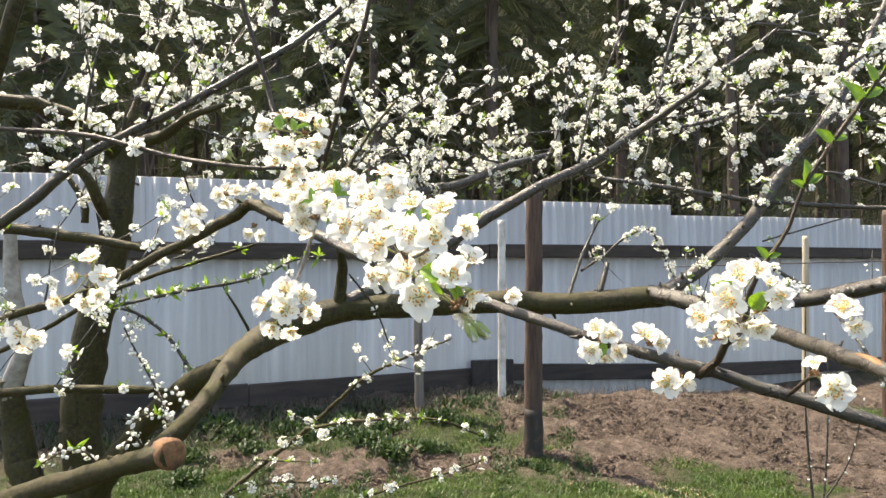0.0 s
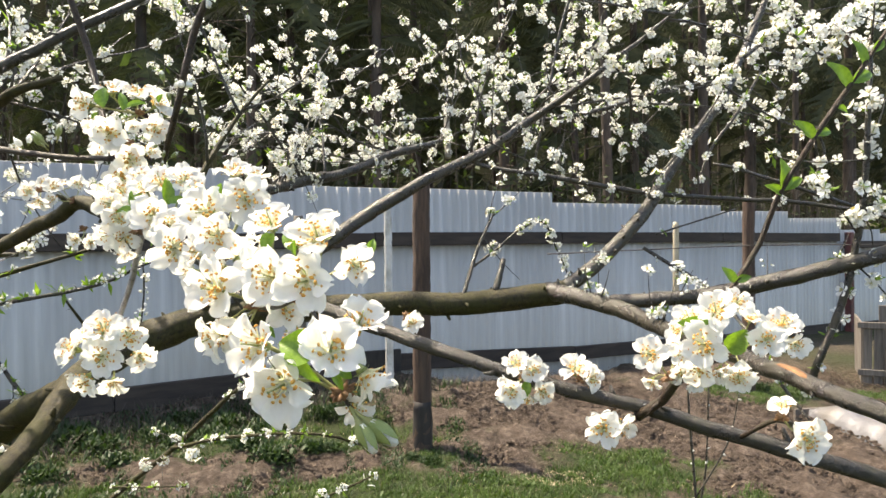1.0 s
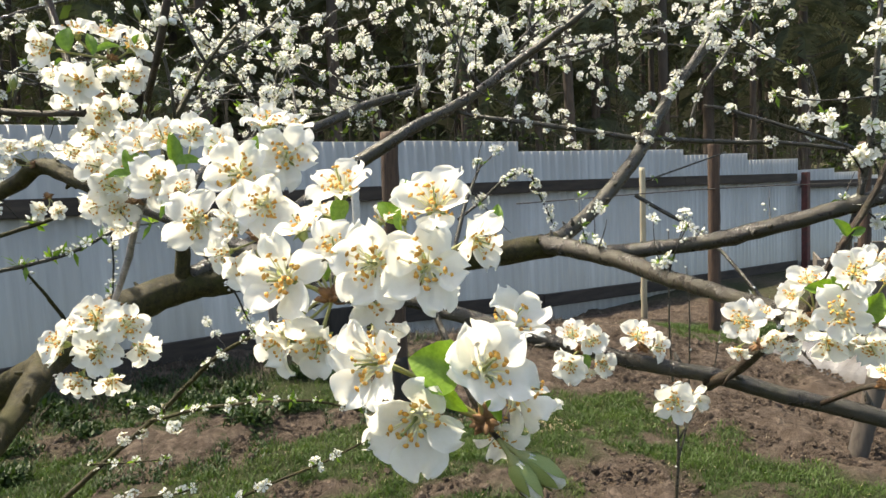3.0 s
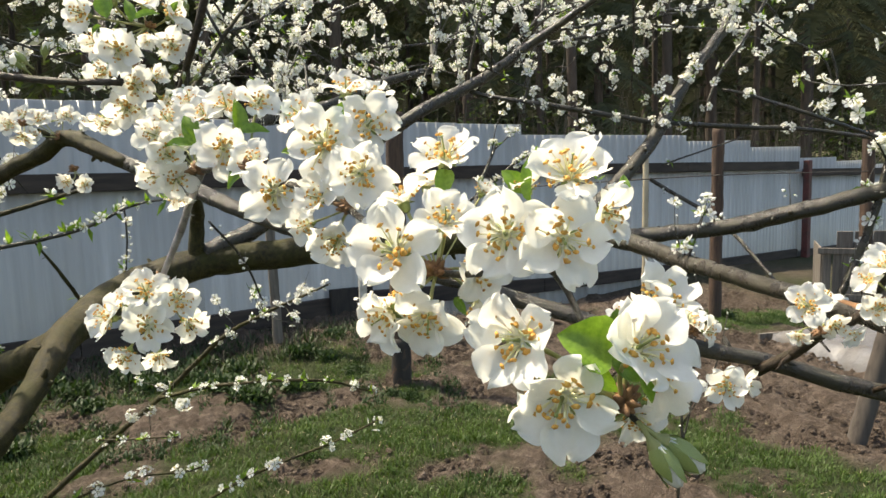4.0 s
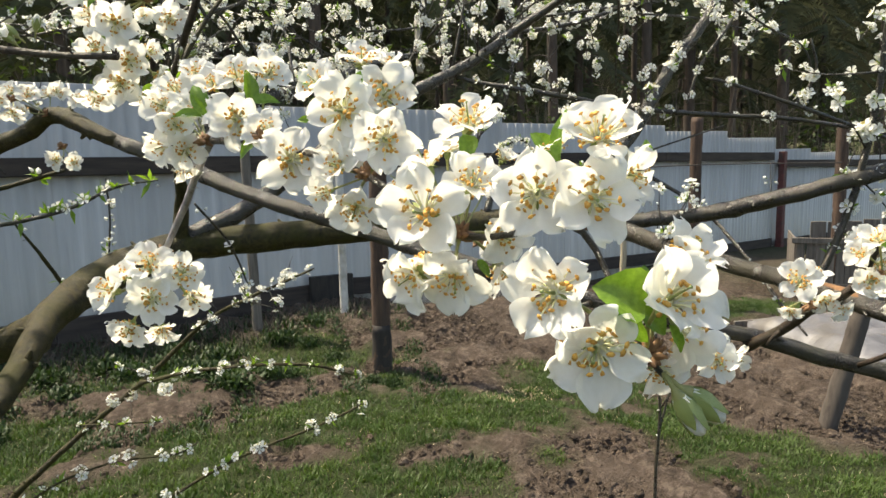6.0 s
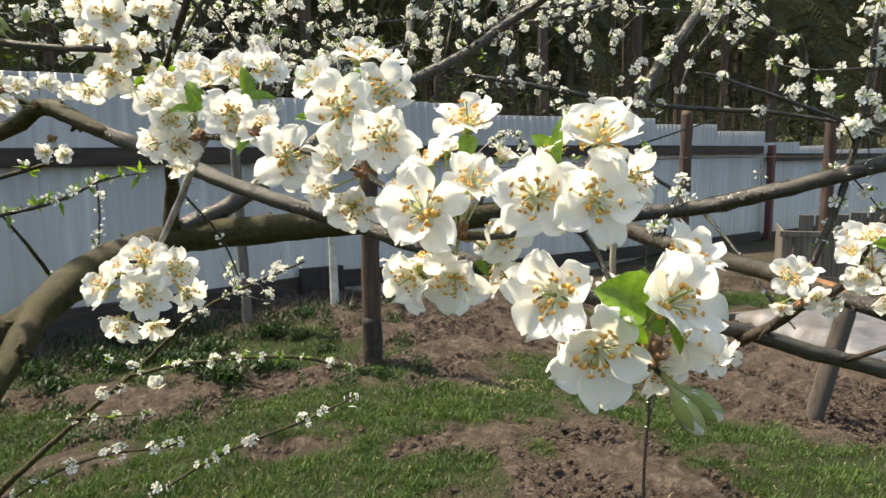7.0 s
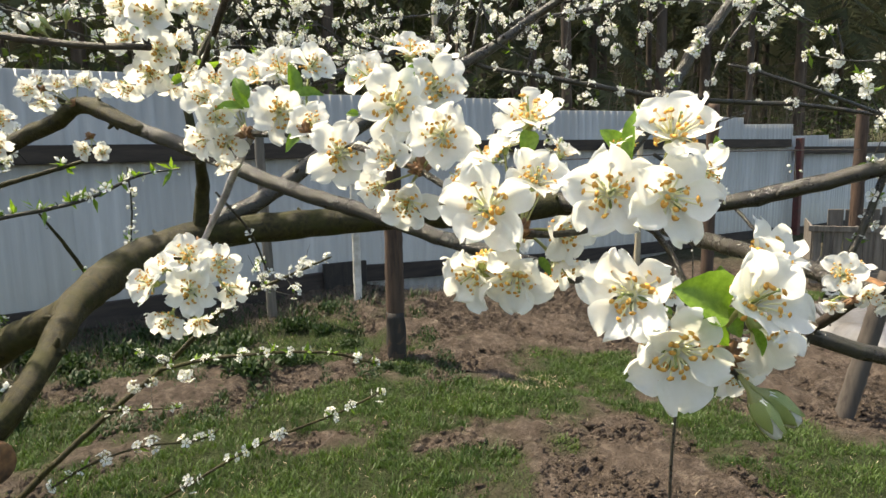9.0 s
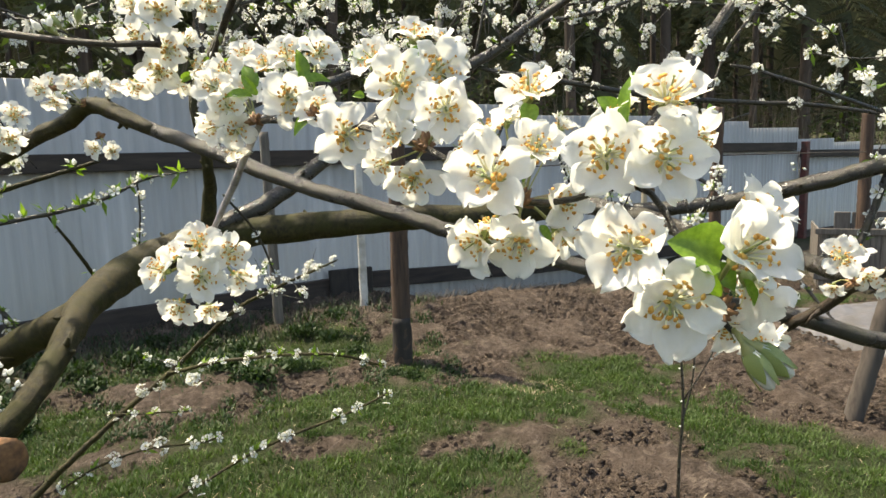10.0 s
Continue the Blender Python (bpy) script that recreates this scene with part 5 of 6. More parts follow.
SPURS.append(((-0.1232, 0.6400, 1.5372), [(-0.1446, 0.6520, 1.5565, -0.52, -0.82, 0.25, 0.0224, 64, 22), (-0.1376, 0.6480, 1.5449, -0.14, -0.99, 0.06, 0.0254, 62, 16), (-0.1451, 0.6520, 1.5355, -0.53, -0.80, -0.27, 0.0238, 32, 20), (-0.1348, 0.6460, 1.5334, -0.01, -0.91, -0.42, 0.0230, 30, 20), (-0.1392, 0.6600, 1.5649, -0.34, -0.77, 0.55, 0.0229, 22, 20), (-0.1277, 0.6640, 1.5745, 0.04, -0.60, 0.80, 0.0232, 56, 18), (-0.1284, 0.6550, 1.5548, -0.03, -0.88, 0.47, 0.0204, 16, 22), (-0.1366, 0.6550, 1.5235, 0.13, -0.44, -0.89, 0.0187, 44, 24)]))
SPURS.append(((-0.1603, 0.7120, 1.4683), [(-0.1666, 0.6980, 1.4636, 0.07, -0.74, 0.67, 0.0292, 6, 14), (-0.1488, 0.6980, 1.4567, 0.47, -0.84, 0.26, 0.0295, 56, 12), (-0.1653, 0.6920, 1.4442, 0.10, -0.99, 0.09, 0.0317, 32, 12), (-0.1895, 0.7040, 1.4479, -0.73, -0.63, 0.28, 0.0311, 12, 20), (-0.1808, 0.7020, 1.4254, -0.22, -0.87, -0.44, 0.0296, 6, 18), (-0.1461, 0.7120, 1.4401, 0.64, -0.67, -0.38, 0.0274, 20, 20), (-0.1822, 0.7080, 1.4559, -0.56, -0.53, 0.64, 0.0240, 0, 22), (-0.1651, 0.7140, 1.4203, 0.15, -0.67, -0.73, 0.0249, 42, 22)]))
SPURS.append(((0.1680, 0.7125, 1.4054), [(0.1531, 0.6975, 1.3992, -0.41, -0.89, -0.22, 0.0328), (0.1602, 0.7087, 1.4207, -0.32, -0.63, 0.71, 0.0276), (0.1750, 0.7050, 1.4146, 0.03, -0.93, 0.38, 0.0290), (0.1838, 0.7050, 1.3942, 0.24, -0.96, -0.16, 0.0260), (0.1712, 0.7125, 1.3889, -0.04, -0.52, -0.85, 0.0263)]))
SPURS.append(((0.2179, 0.7050, 1.4046), [(0.2109, 0.7050, 1.4145, -0.21, -0.64, 0.74, 0.0325), (0.2241, 0.6975, 1.4057, 0.48, -0.88, 0.03, 0.0260)]))
SPURS.append(((0.2428, 0.6975, 1.3738), [(0.2238, 0.6750, 1.3691, -0.36, -0.93, -0.01, 0.0346), (0.2423, 0.6787, 1.3680, 0.47, -0.88, -0.07, 0.0272)]))
SPURS.append(((0.2409, 0.5560, 1.4527), [(0.2251, 0.5200, 1.4626, -0.63, -0.75, 0.19, 0.0290, 36, 12), (0.2340, 0.5530, 1.4734, -0.49, -0.23, 0.84, 0.0227, 26, 16), (0.2323, 0.5200, 1.4820, -0.48, -0.63, 0.62, 0.0256, 46, 14), (0.2474, 0.5240, 1.4853, -0.12, -0.87, 0.48, 0.0211, 6, 18), (0.2319, 0.5600, 1.4647, -0.95, -0.05, 0.32, 0.0210, 10, 22), (0.2309, 0.5520, 1.4518, -0.94, -0.32, -0.07, 0.0211, 44, 24), (0.2304, 0.5350, 1.4454, -0.57, -0.69, -0.44, 0.0253, 38, 18), (0.2539, 0.5320, 1.4406, -0.28, -0.83, -0.47, 0.0218, 68, 20)]))
SPURS.append(((0.2602, 0.5450, 1.4538), [(0.2613, 0.5150, 1.4647, -0.48, -0.86, 0.20, 0.0234, 8, 18), (0.2602, 0.5280, 1.4753, -0.21, -0.66, 0.73, 0.0169, 40, 18), (0.2472, 0.5400, 1.4427, -0.34, -0.65, -0.68, 0.0185, 38, 22), (0.2583, 0.5350, 1.4449, 0.06, -0.61, -0.79, 0.0159, 6, 24)]))
SPURS.append(((0.2553, 0.6220, 1.4206), [(0.2366, 0.6120, 1.4402, -0.64, -0.70, 0.31, 0.0284, 64, 12), (0.2675, 0.6320, 1.4391, -0.00, -0.50, 0.87, 0.0207, 22, 20), (0.2640, 0.6200, 1.4248, -0.26, -0.96, -0.11, 0.0215, 12, 20), (0.2719, 0.6160, 1.4188, -0.12, -0.92, -0.37, 0.0188, 20, 22), (0.2437, 0.6260, 1.4186, -0.63, -0.34, -0.70, 0.0171, 12, 22)]))
SPURS.append(((-0.1818, 0.8620, 1.6578), [(-0.1993, 0.8300, 1.6336, 0.16, -0.95, -0.28, 0.0378, 38, 16), (-0.1789, 0.8340, 1.6407, 0.23, -0.96, -0.17, 0.0210, 68, 42), (-0.1636, 0.8500, 1.6419, 0.32, -0.91, -0.27, 0.0321, 60, 22), (-0.2289, 0.8600, 1.6665, -0.68, -0.73, 0.07, 0.0383, 64, 20), (-0.2093, 0.8720, 1.6811, -0.13, -0.57, 0.81, 0.0354, 22, 18), (-0.1870, 0.8800, 1.6801, 0.17, -0.48, 0.86, 0.0362, 56, 18), (-0.1641, 0.8620, 1.6666, 0.74, -0.50, 0.44, 0.0336, 12, 22), (-0.2233, 0.8720, 1.6474, -0.72, -0.62, -0.32, 0.0306, 20, 22)]))
SPURS.append(((-0.2112, 0.9380, 1.6399), [(-0.2114, 0.9360, 1.6206, 0.29, -0.95, -0.12, 0.0396, 32, 14), (-0.2216, 0.9460, 1.6027, 0.13, -0.91, -0.39, 0.0424, 28, 16), (-0.2385, 0.9450, 1.6324, -0.27, -0.96, 0.04, 0.0355, 6, 20), (-0.2452, 0.9550, 1.5923, -0.19, -0.56, -0.80, 0.0361, 66, 22), (-0.1886, 0.9450, 1.6081, 0.75, -0.35, -0.56, 0.0340, 38, 36), (-0.1959, 0.9500, 1.6305, 0.58, -0.75, 0.30, 0.0275, 36, 38), (-0.2055, 0.9550, 1.5931, 0.28, -0.31, -0.91, 0.0288, 64, 26)]))
SPURS.append(((0.3332, 0.6000, 1.3919), [(0.3433, 0.5850, 1.3777, -0.11, -0.99, 0.03, 0.0378), (0.3332, 0.6000, 1.4018, -0.43, -0.36, 0.83, 0.0213)]))
SPURS.append(((-0.3299, 1.1025, 1.5853), [(-0.3481, 1.0800, 1.5870, -0.42, -0.90, 0.13, 0.0276), (-0.3672, 1.0950, 1.6127, -0.56, -0.64, 0.52, 0.0297), (-0.3310, 1.1250, 1.6125, 0.07, -0.69, 0.72, 0.0293), (-0.2869, 1.0875, 1.6024, -0.00, -0.95, 0.33, 0.0252), (-0.3498, 1.1100, 1.6111, -0.09, -0.47, 0.88, 0.0254)]))
SPURS.append(((-0.3135, 1.0875, 1.5481), [(-0.3144, 1.0650, 1.5324, -0.44, -0.89, -0.08, 0.0270), (-0.2962, 1.0650, 1.5288, 0.21, -0.97, -0.12, 0.0210)]))
SPURS.append(((-0.3288, 0.8625, 1.5430), [(-0.3272, 0.8400, 1.5491, -0.39, -0.90, 0.20, 0.0373), (-0.3136, 0.8325, 1.5379, 0.21, -0.89, -0.41, 0.0319), (-0.3390, 0.8475, 1.5315, -0.57, -0.69, -0.46, 0.0275), (-0.3170, 0.8550, 1.5593, 0.58, -0.68, 0.45, 0.0277)]))
SPURS.append(((-0.5273, 0.9750, 1.4705), [(-0.5338, 0.9525, 1.4714, -0.52, -0.85, -0.00, 0.0366), (-0.5108, 0.9600, 1.4996, 0.12, -0.76, 0.64, 0.0393), (-0.4881, 0.9525, 1.4694, 0.53, -0.82, 0.20, 0.0406), (-0.5234, 0.9600, 1.4301, -0.10, -0.75, -0.65, 0.0393), (-0.5643, 0.9525, 1.4309, -0.40, -0.92, -0.00, 0.0488), (-0.5003, 0.9600, 1.4422, 0.41, -0.81, -0.42, 0.0344)]))
SPURS.append(((-0.5957, 0.9375, 1.3923), [(-0.5892, 0.9150, 1.3949, -0.09, -0.99, 0.09, 0.0453), (-0.5726, 0.9225, 1.3860, 0.64, -0.73, -0.22, 0.0354), (-0.6239, 0.9375, 1.3964, -0.73, -0.65, 0.21, 0.0360), (-0.5949, 0.9300, 1.3733, 0.00, -0.52, -0.85, 0.0333)]))
SPURS.append(((-0.3348, 1.0125, 1.5930), [(-0.3425, 0.9975, 1.5917, -0.30, -0.95, 0.10, 0.0425), (-0.3175, 1.0125, 1.5972, 0.33, -0.85, 0.42, 0.0388), (-0.2893, 1.0200, 1.6020, 0.31, -0.90, 0.29, 0.0347), (-0.3298, 0.9975, 1.5789, 0.00, -0.65, -0.76, 0.0297)]))
SPURS.append(((0.0761, 0.7950, 1.4526), [(0.0774, 0.7725, 1.4506, 0.21, -0.98, -0.01, 0.0275)]))
SPURS.append(((0.4808, 0.7875, 1.4283), [(0.4579, 0.7725, 1.4341, -0.25, -0.65, 0.72, 0.0458), (0.4727, 0.7725, 1.4114, 0.06, -0.98, -0.19, 0.0326)]))
LEAVES = []
LEAVES.append(((0.0010, 0.4050, 1.4857), (-0.85, 0.02, 0.45), (-0.35, -0.78, 0.50), 0.0138, 1.0))
LEAVES.append(((-0.0046, 0.4080, 1.4851), (0.49, -0.34, -0.80), (-0.54, -0.84, 0.04), 0.0118, 0.42))
LEAVES.append(((0.0047, 0.4160, 1.4821), (0.83, -0.16, -0.53), (0.08, -0.94, 0.33), 0.0127, 0.50))
LEAVES.append(((0.0084, 0.4200, 1.4845), (0.12, -0.11, 0.99), (-0.34, -0.91, 0.25), 0.0089, 0.60))
LEAVES.append(((-0.0065, 0.4400, 1.5220), (-0.15, -0.06, 0.99), (-0.94, -0.28, 0.20), 0.0155, 0.32))
LEAVES.append(((-0.0066, 0.4450, 1.5248), (-0.67, 0.11, 0.74), (-0.41, -0.79, 0.45), 0.0092, 0.60))
LEAVES.append(((0.0239, 0.4460, 1.5220), (0.33, 0.00, 0.94), (-0.04, -0.99, 0.14), 0.0073, 0.55))
LEAVES.append(((-0.1240, 0.6400, 1.5499), (-0.98, 0.00, 0.21), (-0.35, -0.60, 0.72), 0.0158, 0.42))
LEAVES.append(((-0.1226, 0.6400, 1.5537), (-0.32, 0.13, 0.94), (0.08, -0.94, 0.33), 0.0151, 0.55))
LEAVES.append(((-0.1208, 0.6360, 1.5505), (-0.65, 0.00, 0.76), (-0.15, -0.97, -0.17), 0.0141, 0.35))
LEAVES.append(((-0.0975, 0.6140, 1.5536), (0.00, -0.11, 0.99), (0.35, -0.91, 0.21), 0.0177, 0.42))
LEAVES.append(((-0.0974, 0.6120, 1.5543), (0.96, -0.15, 0.22), (-0.28, -0.73, 0.63), 0.0138, 0.50))
LEAVES.append(((-0.0936, 0.5920, 1.5362), (-0.84, -0.15, -0.52), (-0.40, -0.74, 0.55), 0.0133, 0.50))
LEAVES.append(((-0.0696, 0.5600, 1.5577), (-0.74, 0.22, 0.64), (-0.20, -0.82, 0.54), 0.0092, 0.70))
LEAVES.append(((-0.0719, 0.5600, 1.5421), (-0.97, 0.00, 0.23), (-0.20, -0.82, 0.54), 0.0054, 0.70))
LEAVES.append(((-0.0545, 0.5400, 1.5522), (0.20, -0.53, 0.82), (-0.16, -0.99, 0.04), 0.0094, 0.60))
LEAVES.append(((-0.0208, 0.4860, 1.5323), (-0.31, -0.56, -0.77), (-0.25, -0.97, 0.04), 0.0108, 0.60))
LEAVES.append(((-0.0280, 0.4720, 1.5111), (-0.25, -0.34, -0.91), (-0.25, -0.97, 0.04), 0.0060, 0.50))
LEAVES.append(((-0.0221, 0.4740, 1.4895), (0.38, -0.59, -0.71), (-0.05, -1.00, 0.04), 0.0068, 0.45))
LEAVES.append(((0.0073, 0.4040, 1.4806), (0.48, -0.23, -0.85), (0.16, -0.99, 0.02), 0.0086, 0.35))
LEAVES.append(((-0.2090, 0.8460, 1.6607), (-0.11, 0.09, 0.99), (-0.10, -0.98, 0.19), 0.0222, 0.62))
LEAVES.append(((-0.2137, 0.8460, 1.6549), (-0.84, 0.00, -0.54), (-0.37, -0.84, 0.40), 0.0106, 0.50))
LEAVES.append(((-0.1925, 0.8500, 1.6587), (-0.07, 0.10, 0.99), (0.48, -0.88, 0.03), 0.0202, 0.42))
LEAVES.append(((-0.1888, 0.8500, 1.6614), (0.89, 0.00, 0.45), (-0.15, -0.80, 0.58), 0.0182, 0.45))
LEAVES.append(((-0.1607, 0.8550, 1.6679), (0.31, -0.21, 0.93), (-0.18, -0.90, 0.40), 0.0095, 0.60))
LEAVES.append(((-0.2033, 0.9500, 1.5926), (0.81, -0.29, 0.51), (-0.08, -0.95, 0.30), 0.0175, 0.50))
LEAVES.append(((0.2349, 0.5350, 1.4681), (-0.87, -0.26, 0.41), (-0.06, -0.88, 0.48), 0.0193, 0.60))
LEAVES.append(((0.2293, 0.5300, 1.4679), (-0.01, -0.16, 0.99), (-0.08, -0.95, 0.30), 0.0122, 0.55))
LEAVES.append(((0.2466, 0.5320, 1.4558), (0.50, -0.46, 0.73), (-0.15, -0.94, 0.32), 0.0172, 0.75))
LEAVES.append(((0.3056, 0.5600, 1.5556), (0.03, -0.23, 0.97), (0.05, -1.00, 0.01), 0.0219, 0.42))
LEAVES.append(((0.3073, 0.5600, 1.5571), (0.76, -0.27, 0.59), (-0.14, -0.93, 0.33), 0.0148, 0.45))
LEAVES.append(((0.3056, 0.5600, 1.5537), (-0.82, -0.16, 0.55), (-0.14, -0.93, 0.33), 0.0128, 0.50))
LEAVES.append(((0.2806, 0.5740, 1.4956), (0.85, -0.38, 0.37), (-0.14, -0.93, 0.33), 0.0104, 0.50))
LEAVES.append(((0.2793, 0.5740, 1.4948), (-0.60, -0.15, 0.79), (-0.15, -0.96, 0.23), 0.0132, 0.50))
LEAVES.append(((0.3453, 0.5480, 1.6215), (-0.51, -0.13, 0.85), (0.16, -0.99, 0.01), 0.0227, 0.45))
LEAVES.append(((0.3470, 0.5460, 1.6256), (0.83, -0.17, 0.54), (-0.14, -0.93, 0.33), 0.0171, 0.50))
LEAVES.append(((0.3545, 0.5450, 1.6366), (-0.26, -0.10, 0.96), (0.06, -1.00, 0.01), 0.0192, 0.40))
LEAVES.append(((0.3600, 0.5430, 1.6458), (0.62, -0.27, 0.73), (-0.15, -0.96, 0.23), 0.0111, 0.50))
LEAVES.append(((0.3224, 0.5520, 1.5900), (-0.66, -0.12, 0.74), (-0.15, -0.96, 0.23), 0.0165, 0.50))
LEAVES.append(((0.3241, 0.5520, 1.5922), (0.93, -0.15, 0.33), (-0.14, -0.93, 0.33), 0.0131, 0.50))
LEAVES.append(((0.3377, 0.5500, 1.6107), (0.95, -0.20, -0.25), (-0.14, -0.90, 0.42), 0.0101, 0.50))
LEAVES.append(((0.1700, 0.7050, 1.4047), (-0.45, -0.41, -0.79), (-0.18, -0.91, 0.37), 0.0178, 0.50))
BUDS = []
BUDS.append((0.0166, 0.4150, 1.4584, 0.47, -0.23, -0.85, 0.0195))
BUDS.append((0.0193, 0.4160, 1.4584, 0.77, -0.10, -0.63, 0.0221))
BUDS.append((-0.0368, 0.4700, 1.4916, -0.30, -0.61, -0.74, 0.0075))
BUDS.append((-0.0080, 0.4900, 1.5262, 0.29, 0.00, 0.96, 0.0052))
BUDS.append((-0.3143, 0.9750, 1.6409, -0.68, 0.03, 0.73, 0.0237))
BUDS.append((-0.2994, 0.9375, 1.6401, -0.73, 0.05, 0.68, 0.0226))
BUDS.append((-0.2854, 0.9375, 1.6451, 0.21, -0.14, 0.97, 0.0201))
BUDS.append((-0.1491, 0.8500, 1.6677, -0.12, -0.18, 0.98, 0.0124))
BUDS.append((-0.1416, 0.8500, 1.6824, -0.06, -0.20, 0.98, 0.0112))
BUDS.append((-0.1346, 0.8500, 1.6815, 0.58, -0.18, 0.79, 0.0125))
BUDS.append((-0.1412, 0.8500, 1.6556, 0.56, -0.20, 0.81, 0.0112))
BUDS.append((-0.1563, 0.8500, 1.6128, 0.18, -0.24, 0.95, 0.0097))
BUDS.append((-0.1492, 0.8500, 1.6127, 0.78, -0.19, 0.59, 0.0117))
BUDS.append((-0.1571, 0.8500, 1.6035, 0.08, -0.26, 0.96, 0.0086))
BUDS.append((-0.1505, 0.8500, 1.5976, 0.68, -0.26, 0.68, 0.0088))
BUDS.append((-0.1544, 0.8500, 1.6879, -0.16, -0.16, 0.97, 0.0143))
BUDS.append((-0.1345, 0.8500, 1.6935, 0.35, -0.26, 0.90, 0.0087))
BUDS.append((-0.1408, 0.8500, 1.6713, 0.87, -0.18, 0.46, 0.0126))
BUDS.append((-0.1606, 0.8500, 1.6251, -0.89, -0.26, -0.38, 0.0088))


rngn = np.random.default_rng(17)
for spur, flowers in SPURS:
    for x, y, z, a, b, c, size, *turned in flowers:
        if not turned:
            x, y, z = (q + 0.14 * (o - q) for q, o in zip((x, y, z), spur))
            size = max(0.021, min(size * 0.93, 0.038 if x < -0.45 or x > 0.1 else 0.025))
        blossom((x, y, z), (a, b, c), size, spur, rngn, *turned)
    heap = Heap()
    for k in range(26):
        a, e = rngn.uniform(0, 6.28), rngn.uniform(-0.6, 1.4)
        dd = np.array([math.cos(a) * math.cos(e), math.sin(a) * math.cos(e), math.sin(e)])
        o = np.array(spur)
        ln = rngn.uniform(0.6, 1.1)
        v, f = tube([(*o, 0.0012), (*(o + dd * 0.003 * ln), 0.0016), (*(o + dd * 0.0065 * ln), 0.0004)], 5)
        heap.add(v, f)
    on_tree("fruit_spur", heap.mesh("fruit_spur", ["scale_bud"]), "dry brown scaly fruit spur")
for p, dd, up, ln, w in LEAVES:
    green_leaf(p, dd, up, ln, w)
for x, y, z, a, b, c, ln in BUDS:
    flower_bud((x, y, z), (a, b, c), ln * 0.86, rngn)


# ---- the tree's further blossom: twigs, flowers and leaf tufts past counting ----
def far_blossom_template():
    v, f, mat = [(0, 0, -0.03)], [], []
    outline = ((0.2, 0.1, 0.02), (0.34, 0.185, 0.09), (0.45, 0.13, 0.13), (0.5, 0.0, 0.1), (0.45, -0.13, 0.13), (0.34, -0.185, 0.09), (0.2, -0.1, 0.02))
    for k in range(5):
        a = 2 * math.pi * k / 5
        c, s = np.array([math.cos(a), math.sin(a), 0]), np.array([-math.sin(a), math.cos(a), 0])
        b = len(v)
        v += [tuple(c * r + s * w + [0, 0, z + 0.03 * (k % 2)]) for r, w, z in outline] + [tuple(c * 0.32 + [0, 0, 0.01])]
        f += [(0, b + 6, b + 7), (0, b + 7, b)] + [(b + 7, b + i + 1, b + i) for i in range(6)]
        mat += [0] * 8
    for k in range(9):
        a, r = k * 2.4, 0.05 + 0.012 * k
        b = len(v)
        v += [(r * math.cos(a) + x, r * math.sin(a) + y, 0.17 + 0.01 * (k % 3) + z) for x, y, z in ((0.03, 0, 0), (-0.02, 0.025, 0), (-0.02, -0.025, 0))] + [(0.02 * math.cos(a), 0.02 * math.sin(a), -0.02)]
        f += [(b, b + 1, b + 2), (b, b + 2, b + 3)]
        mat += [1] * 2
    b = len(v)
    v += [(0.1 * math.cos(a), 0.1 * math.sin(a), -0.04) for a in np.linspace(0, 6.28, 6)[:5]] + [(0, 0, -0.32)]
    f += [(b + k, b + 5, b + (k + 1) % 5) for k in range(5)]
    mat += [2] * 5
    return np.array(v), f, mat


def far_bud_template():
    v = [(0, 0, -0.5), (0, 0, 0.55)] + [(0.36 * math.cos(a), 0.36 * math.sin(a), 0.15) for a in np.linspace(0, 6.28, 7)[:6]] + [(0.22 * math.cos(a), 0.22 * math.sin(a), -0.2) for a in np.linspace(0, 6.28, 7)[:6]]
    f = [(1, 2 + k, 2 + (k + 1) % 6) for k in range(6)] + [(8 + k, 8 + (k + 1) % 6, 2 + (k + 1) % 6, 2 + k) for k in range(6)] + [(0, 8 + (k + 1) % 6, 8 + k) for k in range(6)]
    return np.array(v), f, [0] * 12 + [2] * 6


def leaf_template():
    v = [(0, 0, 0), (0.45, 0.2, 0.06), (0.45, 0, 0.0), (0.45, -0.2, 0.06), (1, 0, -0.12)]
    return np.array(v), [(0, 2, 1), (0, 3, 2), (1, 2, 4), (2, 3, 4)], [0] * 4


def scatter(name, template, mats, pos, dirs, sizes, rng, label, smooth=False):
    """One mesh of many copies of a template, each turned along its own direction."""
    tv, tf, tm = template
    n = len(pos)
    d = np.array(dirs)
    d /= np.linalg.norm(d, axis=1)[:, None] + 1e-9
    ref = rng.normal(0, 1, (n, 3))
    a = np.cross(d, ref)
    a /= np.linalg.norm(a, axis=1)[:, None] + 1e-9
    b = np.cross(d, a)
    bend = rng.uniform(0.4, 1.5, (n, 1))
    s = np.array(sizes)[:, None, None]
    lv = tv[None] * np.ones((n, 1, 1))
    lv[..., 2] *= bend
    v = np.array(pos)[:, None] + s * (lv[..., :1] * a[:, None] + lv[..., 1:2] * b[:, None] + lv[..., 2:] * d[:, None])
    k = len(tv)
    faces = [tuple(q + i * k for q in f) for i in range(n) for f in tf]
    me = mesh_of(name, v.reshape(-1, 3), faces, mats, list(tm) * n, smooth=smooth)
    return on_tree(name, me, label, kind="stuff")


rngc = np.random.default_rng(23)
twigs = Heap()
FL, BU, LE = [], [], []          # position, direction, size


